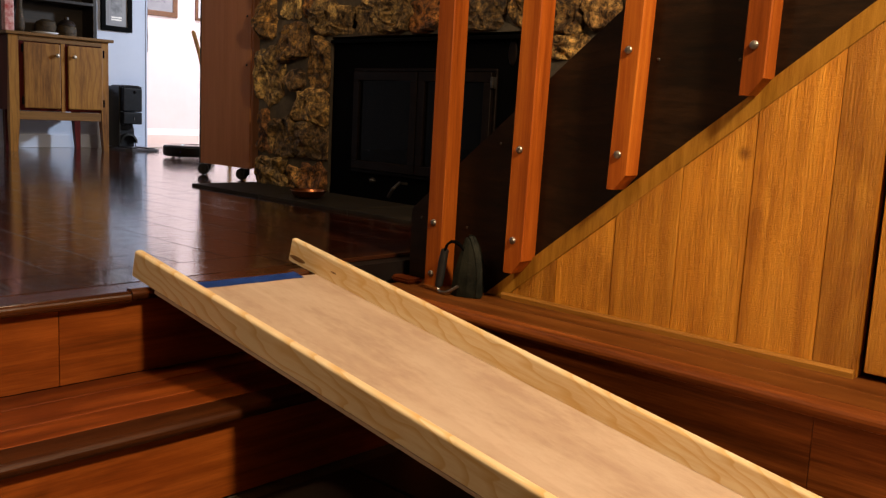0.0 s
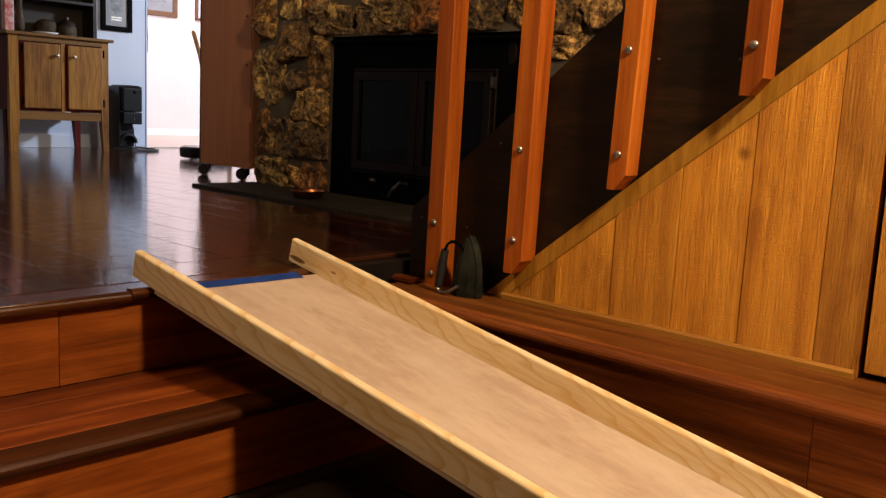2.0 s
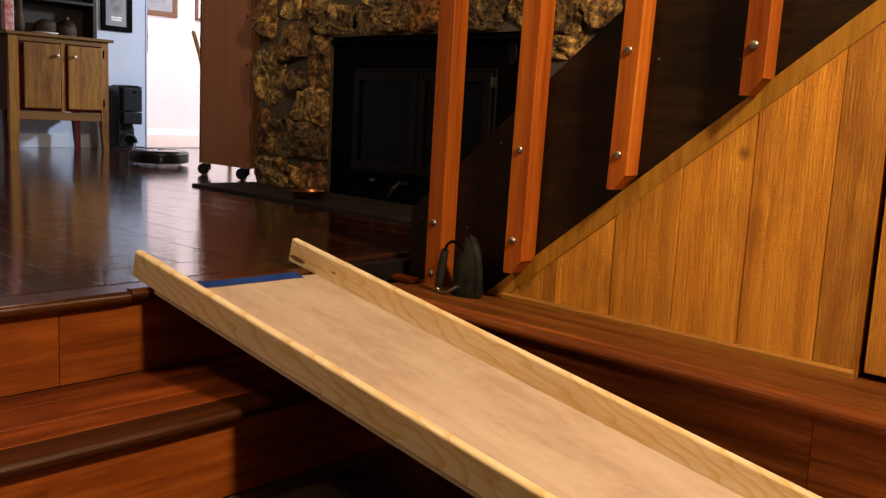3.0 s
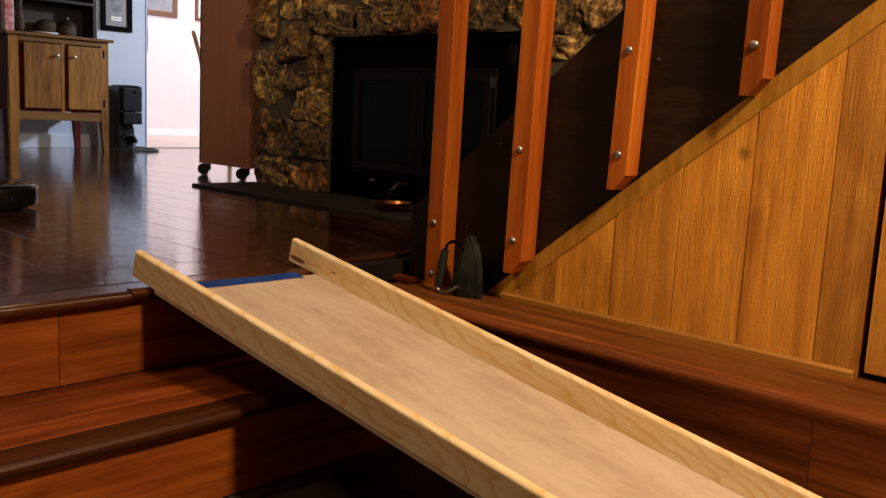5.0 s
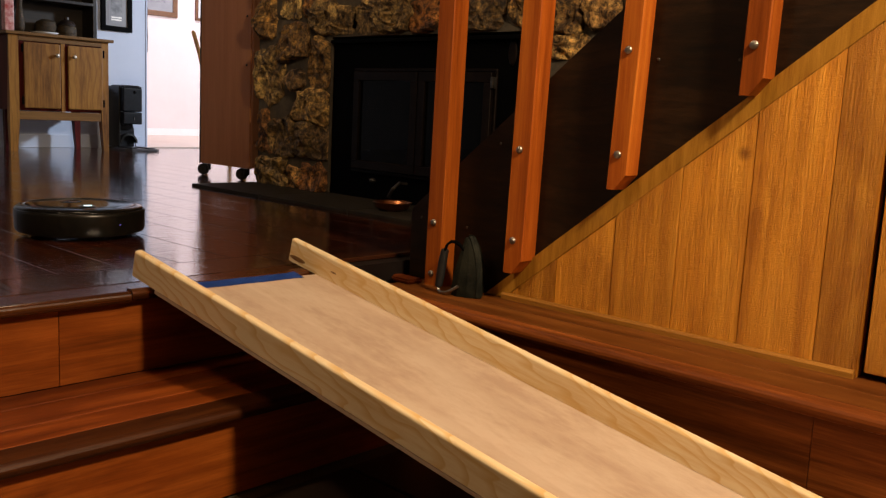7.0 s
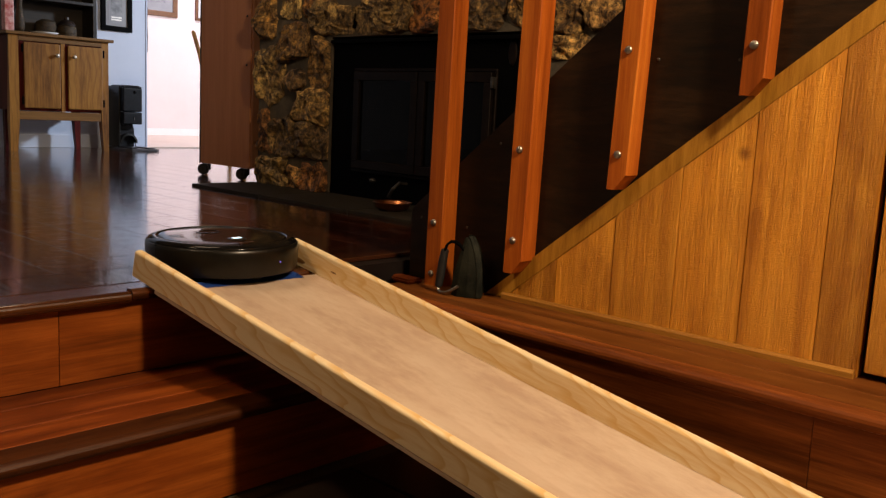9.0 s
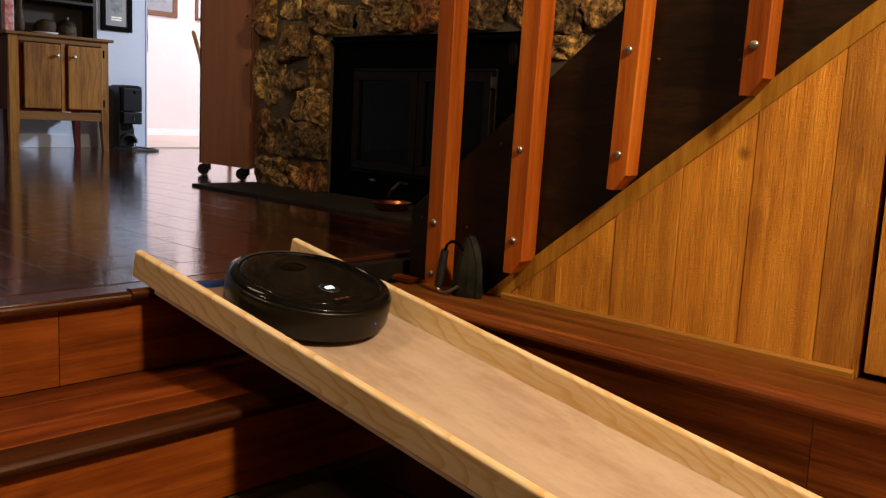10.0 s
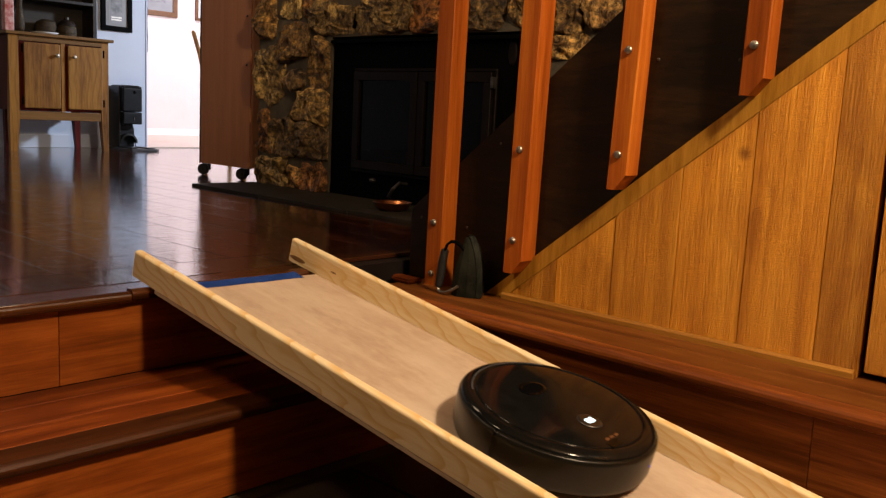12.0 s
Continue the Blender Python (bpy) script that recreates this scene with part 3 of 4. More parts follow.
def chimney():
    c = thing("stone_chimney", "wide fieldstone chimney breast with rough tan and brown stones", "chimney", (FIRE_X, 2.4, 0), kind="structure")
    core = box((FIRE_X + 0.003, FIRE_Y1, 0), (3.2, 3.525, CEIL - 0.002))
    box((FIRE_X + 0.003, FIRE_Y0, FIRE_TOP), (3.2, FIRE_Y1, CEIL - 0.002), bm=core)
    box((FIRE_X + 0.003, 1.3, 0), (3.2, FIRE_Y0, CEIL - 0.002), bm=core)
    part("mortar", core, MORTAR, c, "grey mortar between the stones")
    # the stones round the opening: middle along y and z, half width, half height
    big = [(3.46, .76, .07, .09), (3.28, .805, .069, .05), (3.15, .80, .044, .04), (3.0, .748, .133, .068), (2.70, .752, .155, .07), (2.45, .748, .088, .065),
           (3.26, .656, .105, .08), (3.085, .564, .082, .10), (3.42, .519, .105, .125), (3.23, .496, .055, .044), (3.12, .385, .112, .078), (3.11, .229, .105, .083),
           (3.33, .228, .09, .09), (3.47, .252, .05, .09), (3.41, .069, .10, .06), (3.23, .054, .055, .045), (3.09, .067, .078, .06), (2.17, .735, .12, .06),
           (1.78, .615, .08, .036), (1.77, .71, .055, .052), (1.64, .72, .06, .05), (1.97, .745, .05, .06)]
    rnd = random.Random(7)
    for y, z, hy, hz in big:
        hy, hz = hy * 1.08, hz * 1.08
        line = []
        n = 26
        for k in range(n):
            a = 2 * math.pi * k / n
            ca, sa = math.cos(a), math.sin(a)
            f = (abs(ca) ** 4 + abs(sa) ** 4) ** (-1 / 4) * (1 + 0.34 * noise.noise((ca * 1.3 + y * 9, sa * 1.3 + z * 9, 0.7)) + 0.20 * noise.noise((ca * 4 + y * 7, sa * 4, z * 9)))
            line.append(Vector((y + hy * ca * f, z + hz * sa * f)))
        if y > FIRE_Y1:
            line = [Vector((max(q.x, FIRE_Y1 + 0.004), max(q.y, 0.004))) for q in line]
        else:
            line = [Vector((q.x, max(q.y, FIRE_TOP + 0.004) if FIRE_Y0 < y else q.y)) for q in line]
        stone(Vector((y, z)), line, c, rnd)
    pts = []
    tries = 0
    while len(pts) < 130 and tries < 9000:
        tries += 1
        p = Vector((rnd.uniform(1.3, 3.54), rnd.uniform(0, 2.45)))
        if p.y < 0.93 and p.x > 1.52:
            continue
        if all((p - q).length > 0.15 for q in pts):
            pts.append(p)
    for p in pts:
        cell = [Vector(v) for v in ((1.3, 0.0), (3.54, 0.0), (3.54, 2.49), (1.3, 2.49))]
        for q in pts:
            if q is not p and (q - p).length < 1.0:
                cell = clip_cell(cell, p, q)
        if p.y >= 0.93:
            cell = clip_half(cell, 1, 0.86, False)
        else:
            cell = clip_half(cell, 0, 1.56, True)
        if len(cell) < 3:
            continue
        line = []
        for i, a in enumerate(cell):
            b = cell[(i + 1) % len(cell)]
            k = max(1, round((b - a).length / 0.045))
            line += [a + (b - a) * j / k for j in range(k)]
        mid = sum(line, Vector((0.0, 0.0))) / len(line)
        line = [mid + (q - mid) * (0.90 - 0.12 * abs(noise.noise((q.x * 15, q.y * 15, 3.1)))) for q in line]
        stone(p, line, c, rnd)


def stone(p, rim, parent, rnd):
    """A rough stone with a broken face, standing proud of the mortar."""
    mid = sum(rim, Vector((0.0, 0.0))) / len(rim)
    proud = rnd.uniform(0.010, 0.024)
    tilt = Vector((rnd.uniform(-0.14, 0.14), rnd.uniform(-0.14, 0.14)))
    bm = bmesh.new()
    rings = []
    for scale, depth in ((1.0, 0.028), (1.0, -0.002), (0.95, -proud * 0.7), (0.84, -proud), (0.62, -proud), (0.40, -proud), (0.18, -proud)):
        row = []
        for q in rim:
            d = (q - mid) * scale
            at = mid + d
            rough = 0.026 * noise.noise((at.x * 11, at.y * 11, p.x * 5)) + 0.016 * noise.noise((at.x * 34, at.y * 34, p.y * 7))
            z = depth + (0 if depth > 0 else (d.dot(tilt) + rough) * (0.35 if scale == 1.0 else 1.0))
            row.append(bm.verts.new((min(z, 0.0) if depth < 0 else z, d.x, d.y)))
        rings.append(row)
    n = len(rim)
    for a, b in zip(rings, rings[1:]):
        for i in range(n):
            bm.faces.new((a[i], a[(i + 1) % n], b[(i + 1) % n], b[i]))
    bm.faces.new(rings[-1])
    ob = part("stone", bm, STONE, parent, local=True)
    ob.location = Vector((FIRE_X, mid.x, mid.y)) - parent.location


def fireplace_insert():
    f = thing("fireplace_insert", "black steel fireplace insert with two dark glass doors, unlit", "fireplace", (FIRE_X, 2.45, 0))
    x = FIRE_X + 0.012
    part("surround", box((x, FIRE_Y0 + 0.004, 0.0), (x + 0.03, FIRE_Y1 - 0.004, FIRE_TOP - 0.028), 0.004), BLACK_STEEL, f)
    part("top_lip", box((x - 0.02, FIRE_Y0 + 0.004, FIRE_TOP - 0.027), (x + 0.03, FIRE_Y1 - 0.004, FIRE_TOP - 0.012), 0.003), BLACK_STEEL, f)
    part("outer_frame", frame_bm(x - 0.012, x - 0.001, 2.085 - 0.012, 2.836 + 0.012, 0.118, 0.545, 0.012), BRONZE, f, "thin bronze door frame")
    for y0, y1 in ((2.087, 2.457), (2.463, 2.834)):
        d = part("glass_door", frame_bm(x - 0.026, x - 0.003, y0, y1, 0.133, 0.531, 0.036), BRONZE, f, "bronze-framed glass door")
        part("pane", box((x - 0.014, y0 + 0.034, 0.166), (x - 0.010, y1 - 0.034, 0.498)), BLACK_GLASS, d, "smoky black glass")
    part("door_handle", tube([(x - 0.02, 2.50, 0.095), (x - 0.06, 2.50, 0.10), (x - 0.075, 2.52, 0.075), (x - 0.075, 2.545, 0.04)], [0.006, 0.006, 0.007, 0.006]), HANDLE_STEEL, f)
    part("knob", lathe([(0.010, 0), (0.012, 0.012), (0.008, 0.022), (0.0001, 0.024)], 16, Matrix.Translation((x, 2.712, 0.09)) @ Matrix.Rotation(radians(-90), 4, "Y")), HANDLE_STEEL, f)
    m = Matrix.Translation((x, 2.015, 0.60)) @ Matrix.Rotation(radians(-90), 4, "Y") @ Matrix.Diagonal((1.7, 0.75, 1, 1))
    part("badge", lathe([(0.026, 0), (0.026, 0.003), (0.022, 0.005), (0.0001, 0.005)], 24, m), BRONZE, f)
    part("hinge", box((x - 0.032, 2.075, 0.475), (x - 0.01, 2.086, 0.515), 0.002), HANDLE_STEEL, f)
    h = thing("hearth_slab", "low dark slate hearth slab in front of the fireplace", "hearth", (2.27, 2.8, 0), kind="structure")
    for y0, y1 in ((3.02, 3.53), (2.46, 3.017), (1.75, 2.457)):
        bm = box((2.115, y0, -0.004), (FIRE_X + 0.018, y1, 0.012), 0.004)
        part("slab", bm, HEARTH, h)


def frame_bm(x0, x1, y0, y1, z0, z1, w):
    bm = box((x0, y0, z0), (x1, y1, z0 + w), 0.002, 1)
    box((x0, y0, z1 - w), (x1, y1, z1), 0.002, 1, bm)
    box((x0, y0, z0 + w), (x1, y0 + w, z1 - w), 0.002, 1, bm)
    box((x0, y1 - w, z0 + w), (x1, y1, z1 - w), 0.002, 1, bm)
    return bm


# ---------- things on the upper floor ----------
def oak_cabinet():
    c = thing("oak_cabinet", "small golden oak cabinet with two doors on tall tapered legs", "cabinet", (2.575, 6.05, 0))
    x0, x1, y0, y1 = 2.245, 2.900, 5.916, 6.20
    part("top", box((x0 - 0.022, y0 - 0.024, 0.737), (x1 + 0.03, y1 + 0.01, 0.757), 0.005), OAK_RAIL, c)
    part("body", box((x0 + 0.006, y0 + 0.012, 0.262), (x1 - 0.004, y1, 0.736), 0.002), CHERRY, c, "dark reddish cabinet body")
    part("upper_rail", box((x0 + 0.062, y0, 0.703), (x1 - 0.05, y0 + 0.018, 0.736), 0.001), OAK_RAIL, c)
    part("lower_rail", box((x0 + 0.055, y0, 0.203), (x1 - 0.055, y0 + 0.018, 0.258), 0.002), OAK_RAIL, c)
    part("mid_stile", box((2.578, y0 + 0.003, 0.259), (2.604, y0 + 0.018, 0.702), 0.001), OAK, c)
    for a, b in ((2.334, 2.568), (2.618, 2.856)):
        d = part("door", box((a, y0 - 0.014, 0.279), (b, y0 + 0.004, 0.695), 0.007), OAK, c, "oak door with a rounded edge")
        kx = b - 0.028 if a < 2.5 else a + 0.035
        part("knob", lathe([(0.006, 0), (0.006, 0.012), (0.013, 0.018), (0.011, 0.028), (0.0001, 0.031)], 16, Matrix.Translation((kx, y0 - 0.013, 0.622)) @ Matrix.Rotation(radians(90), 4, "X")), STEEL, d, "brushed nickel knob")
        hx = a - 0.012 if a < 2.5 else b + 0.002
        for z in (0.30, 0.63):
            part("hinge", box((hx, y0 - 0.012, z), (hx + 0.010, y0 - 0.001, z + 0.05), 0.002), BLACK_STEEL, d, "black hinge")
    for a, b, front in ((x0, x0 + 0.06, True), (x1 - 0.05, x1, True), (x0 + 0.06, x0 + 0.10, False), (2.765, 2.81, False)):
        ya, yb = (y0 - 0.001, y0 + 0.045) if front else (y1 - 0.045, y1)
        top = 0.736 if front else 0.261
        s = 0.014
        bm = bmesh.new()
        inner = (s if a < 2.4 else 0), (0 if a < 2.4 else s)
        rings = [[(a + inner[1], ya), (b - inner[0], ya), (b - inner[0], yb - s), (a + inner[1], yb - s)], [(a, ya), (b, ya), (b, yb), (a, yb)], [(a, ya), (b, ya), (b, yb), (a, yb)]]
        vs = [[bm.verts.new((px, py, z)) for px, py in ring] for ring, z in zip(rings, (0.0, 0.203, top))]
        if front:
            for v in vs[2]:
                v.co.y = min(v.co.y, y0 + 0.011)
            for v in vs[1]:
                v.co.y = min(v.co.y, y0 + 0.045)
        for p, q in zip(vs, vs[1:]):
            for i in range(4):
                bm.faces.new((p[i], p[(i + 1) % 4], q[(i + 1) % 4], q[i]))
        bm.faces.new(vs[0][::-1])
        bm.faces.new(vs[-1])
        # rear legs: dark wood stands in for the shade under the cabinet
        part("leg", bm, OAK if front else CHERRY, c)
    # the dark open shelf on top
    h = thing("open_shelf", "black-brown open display shelf standing on the oak cabinet", "shelf", (2.57, 6.1, 0.757))
    part("side_panel", box((2.845, 6.02, 0.757), (2.872, 6.20, 1.35), 0.003), DARK_BOARD, h)
    part("side_panel", box((2.262, 6.02, 0.757), (2.285, 6.20, 1.35), 0.003), DARK_BOARD, h)
    part("back_panel", box((2.285, 6.185, 0.757), (2.845, 6.198, 1.35)), BACK_BOARD, h, "woven grey-brown back panel")
    part("shelf_board", box((2.285, 6.02, 0.975), (2.845, 6.185, 0.995), 0.003), DARK_BOARD, h)
    part("top_board", box((2.255, 6.01, 1.351), (2.88, 6.20, 1.372), 0.003), DARK_BOARD, h)
    basket = thing("round_basket", "dark brown woven round basket on the cabinet", "basket", (2.56, 6.10, 0.757))
    part("bowl", weave([(0.045, 0.002), (0.066, 0.03), (0.072, 0.06), (0.060, 0.088), (0.03, 0.104), (0.0001, 0.108)], (2.56, 6.10, 0.757)), WICKER, basket)
    jar = thing("wicker_jar", "amber woven lidded jar on the cabinet", "jar", (2.68, 6.06, 0.757))
    part("body", weave([(0.0001, 0.002), (0.058, 0.002), (0.064, 0.03), (0.060, 0.066), (0.05, 0.074)], (2.68, 6.06, 0.757)), WICKER, jar)
    part("lid", lathe([(0.056, 0.0745), (0.058, 0.084), (0.040, 0.104), (0.018, 0.112), (0.014, 0.130), (0.0001, 0.134)], 28, Matrix.Translation((2.68, 6.06, 0.757))), DARK_BOARD, jar)
    tin = thing("floral_tin", "red and white floral tin on the cabinet", "tin", (2.262, 5.955, 0.757))
    part("body", box((2.232, 5.925, 0.757), (2.288, 5.985, 0.95), 0.006), RED_CARD, tin)
    part("lid", box((2.229, 5.922, 0.951), (2.291, 5.988, 0.985), 0.006), RED_CARD, tin)
    vase = thing("speckled_vase", "slim speckled gold and white vase on the cabinet", "vase", (2.335, 5.96, 0.757))
    part("body", lathe([(0.0001, 0), (0.022, 0.0), (0.030, 0.03), (0.026, 0.09), (0.016, 0.15), (0.019, 0.21), (0.021, 0.25)], 28, Matrix.Translation((2.335, 5.96, 0.757))), WICKER, vase, smooth=True)
    plate = thing("flat_dish", "pale flat dish lying on the cabinet", "dish", (2.50, 5.97, 0.757))
    part("dish", lathe([(0.0001, 0.003), (0.06, 0.003), (0.085, 0.012), (0.088, 0.012), (0.062, 0.0), (0.0001, 0.0)], 32, Matrix.Translation((2.50, 5.98, 0.757))), PAPER, plate, smooth=True)


def weave(profile, place):
    """A turned body with a woven, rippled wall."""
    fine = []
    for (r0, z0), (r1, z1) in zip(profile, profile[1:]):
        for k in range(5):
            fine.append((r0 + (r1 - r0) * k / 5, z0 + (z1 - z0) * k / 5))
    fine.append(profile[-1])
    bm = lathe(fine, 44, Matrix())
    for v in bm.verts:
        a = math.atan2(v.co.y, v.co.x)
        f = 1 + 0.025 * math.sin(a * 22) * math.sin(v.co.z * 500)
        v.co.x *= f
        v.co.y *= f
    bmesh.ops.translate(bm, verts=bm.verts, vec=place)
    return bm


def dock():
    d = thing("vacuum_dock", "tall black self-emptying dock for the robot vacuum against the wall", "dock", (3.13, 6.15, 0))
    part("bin_tower", box((3.090, 6.085, 0.275), (3.240, 6.275, 0.448), 0.012, 3), DOCK_BLACK, d)
    part("bin_lid", prism([(3.094, 0.4485), (3.236, 0.4485), (3.236, 0.452), (3.205, 0.462), (3.110, 0.464), (3.094, 0.457)], 1, 6.083, 6.273, 0.002), DOCK_BLACK, d)
    part("side_spine", box((3.078, 6.12, 0.02), (3.0895, 6.30, 0.455), 0.004), BOT_SIDE, d, "satin black side spine")
    part("filter_box", box((3.092, 6.083, 0.185), (3.238, 6.27, 0.2725), 0.010, 3), DOCK_BLACK, d)
    part("latch", lathe([(0.010, 0), (0.010, 0.002), (0.0001, 0.002)], 16, Matrix.Translation((3.178, 6.0845, 0.415)) @ Matrix.Rotation(radians(90), 4, "X")), BLACK_GLASS, d)
    part("indicator", box((3.172, 6.0795, 0.215), (3.177, 6.082, 0.238)), CHROME, d)
    part("neck", prism([(3.090, 0.02), (3.215, 0.02), (3.215, 0.15), (3.20, 0.184), (3.095, 0.184), (3.090, 0.16)], 1, 6.16, 6.30, 0.004), DOCK_BLACK, d)
    part("charging_arch", lathe([(0.066, -0.02), (0.066, 0.02), (0.054, 0.022), (0.054, -0.022), (0.066, -0.02)], 24, Matrix.Translation((3.152, 6.135, 0.05)) @ Matrix.Rotation(radians(90), 4, "X"), math.pi, 0), BOT_SIDE, d)
    part("base_plate", prism([(3.05, 6.30), (3.25, 6.30), (3.285, 6.10), (3.30, 5.95), (3.26, 5.905), (3.07, 5.905), (3.03, 5.94), (3.035, 6.10)], 2, 0.0, 0.016, 0.004), GREY_PLASTIC, d, "grey ridged base plate")
    for x in (3.09, 3.225):
        part("wheel_track", box((x - 0.022, 5.92, 0.0165), (x + 0.022, 6.12, 0.024), 0.003), DOCK_BLACK, d)
    strap = thing("hanging_strap", "thin dark strap hanging at the corner of the blue wall", "strap", (3.415, 6.33, 0.72))
    part("strap", tube([(3.414, 6.335, 0.72), (3.412, 6.333, 0.78), (3.416, 6.335, 0.84), (3.412, 6.334, 0.92), (3.414, 6.335, 1.05)], [0.003, 0.004, 0.003, 0.002, 0.002], 8), HANDLE_STEEL, strap)
    cord = thing("power_cord", "black power cord hanging beside the dock", "cord", (3.27, 6.2, 0))
    part("cord", tube([(3.243, 6.28, 0.20), (3.275, 6.27, 0.215), (3.262, 6.30, 0.23), (3.285, 6.31, 0.12), (3.30, 6.30, 0.008), (3.345, 6.25, 0.006)], 0.004, 8), RUBBER, cord)


def picture(name, label, x0, x1, z0, z1, y, bar, mat_frame, face, inner):
    p = thing(name, label, "picture", ((x0 + x1) / 2, y, z0))
    bm = box((x0, y - 0.022, z0), (x1, y - 0.002, z0 + bar), 0.004)
    box((x0, y - 0.022, z1 - bar), (x1, y - 0.002, z1), 0.004, 2, bm)
    box((x0, y - 0.022, z0 + bar), (x0 + bar, y - 0.002, z1 - bar), 0.004, 2, bm)
    box((x1 - bar, y - 0.022, z0 + bar), (x1, y - 0.002, z1 - bar), 0.004, 2, bm)
    part("picture_frame", bm, mat_frame, p)
    part("mat_board", box((x0 + bar, y - 0.010, z0 + bar), (x1 - bar, y - 0.006, z1 - bar)), face, p)
    m = 0.24 * (x1 - x0)
    s = part("print", box((x0 + m, y - 0.013, z0 + m), (x1 - m, y - 0.0105, z1 - m)), inner, p)
    return p, s


def wall_pictures():
    p, s = picture("framed_certificate", "black-framed print with a grey mat on the blue wall", 3.042, 3.281, 0.850, 1.26, 6.33, 0.036, BLACK_STEEL, MAT_BOARD, MAT_BOARD)
    part("picture_area", box((3.118, 6.3155, 0.965), (3.205, 6.3168, 1.15)), INK, s)
    for z in (0.925, 0.942, 1.175):
        part("bar", box((3.122, 6.3155, z), (3.200, 6.3168, z + 0.011)), TRIM_PAINT, s)
    picture("gilt_framed_picture", "grey picture in a gilded wooden frame on the white wall", 4.33, 4.89, 1.205, 1.66, 8.47, 0.052, GOLD, MAT_BOARD, INK)
    picture("brown_framed_picture", "pale picture in a brown wooden frame on the white wall", 5.10, 5.5, 1.205, 1.66, 8.47, 0.03, GOLD, PAPER, INK)


def rolling_cart():
    c = thing("rolling_cart", "reddish-brown wooden kitchen cart on black casters", "cart", (2.72, 3.86, 0))
    x0, x1, y0, y1, z0 = 2.50, 2.93, 3.632, 4.092, 0.062
    part("side_panel", box((x0, y0 + 0.018, z0), (x0 + 0.016, y1 - 0.004, 0.915), 0.002), CART_WOOD, c)
    part("side_panel", box((x1 - 0.016, y0 + 0.018, z0), (x1, y1 - 0.004, 0.915), 0.002), CART_WOOD, c)
    part("front_panel", box((x0 + 0.004, y0, z0 + 0.004), (x1 - 0.004, y0 + 0.0175, 0.915), 0.003), CART_WOOD, c)
    part("back_panel", box((x0 + 0.017, y1 - 0.02, z0), (x1 - 0.017, y1 - 0.005, 0.915), 0.002), CART_WOOD, c)
    part("bottom", box((x0 + 0.017, y0 + 0.019, z0 + 0.002), (x1 - 0.017, y1 - 0.021, z0 + 0.02)), CART_WOOD, c)
    part("top", box((x0 - 0.02, y0 - 0.02, 0.916), (x1 + 0.02, y1 + 0.02, 0.946), 0.004), CART_WOOD, c)
    part("corner_post", box((x0 - 0.003, y1 - 0.0035, z0 - 0.002), (x0 + 0.02, y1 + 0.003, 0.915), 0.001), DARK_BOARD, c)
    for z in (0.56, 0.79):
        part("screw_head", bolt((x0, y0 + 0.05, z), 0.006), DARK_BOARD, c)
    for x, y in ((x0 + 0.035, y0 + 0.095), (x0 + 0.022, y1 - 0.035), (x1 - 0.05, y0 + 0.05), (x1 - 0.05, y1 - 0.05)):
        k = part("caster", box((x - 0.018, y - 0.02, 0.058), (x + 0.018, y + 0.02, 0.0615)), STEEL, c, "swivel caster")
        for s in (-0.015, 0.009):
            part("fork", prism([(y - 0.012, 0.026), (y + 0.012, 0.026), (y + 0.016, 0.0575), (y - 0.010, 0.0575)], 0, x + s, x + s + 0.006), DARK_BOARD, k)
        part("wheel", lathe([(0.0001, -0.007), (0.012, -0.007), (0.014, -0.010), (0.026, -0.010), (0.0295, -0.006), (0.0295, 0.006), (0.026, 0.010), (0.014, 0.010), (0.012, 0.007), (0.0001, 0.007)], 24, Matrix.Translation((x - 0.014, y + 0.014, 0.0295)) @ Matrix.Rotation(radians(38), 4, "Z") @ Matrix.Rotation(radians(90), 4, "Y")), RUBBER, k, "black rubber wheel")


def dining_chair():
    c = thing("dining_chair", "light wooden dining chair with curved back posts in the back room", "chair", (4.14, 6.62, 0))
    x0, x1, y = 4.035, 4.46, 6.55
    part("seat", box((x0, y - 0.40, 0.43), (x1, y + 0.02, 0.46), 0.01), OAK, c)
    for k, x in enumerate((x0 + 0.02, x1 - 0.02)):
        s = -1 if k == 0 else 1
        part("back_post", tube([(x, y, 0.0), (x, y - 0.005, 0.44), (x + s * 0.012, y + 0.02, 0.60), (x + s * 0.030, y + 0.06, 0.76), (x + s * 0.062, y + 0.10, 0.93), (x + s * 0.066, y + 0.105, 0.945)], [0.016, 0.02, 0.018, 0.016, 0.018, 0.008]), OAK, c)
        part("front_leg", tube([(x, y - 0.36, 0.0), (x, y - 0.36, 0.43)], [0.014, 0.02]), OAK, c)
    for z, dy in ((0.62, 0.03), (0.74, 0.06), (0.86, 0.085)):
        part("back_slat", box((x0 + 0.01, y + dy - 0.008, z), (x1 - 0.01, y + dy + 0.008, z + 0.05), 0.004), OAK, c)


def lean_back(bm):
    """The tip of the iron curves back towards the handle."""
    for v in bm.verts:
        v.co.x -= 9.0 * max(0, v.co.z) ** 3


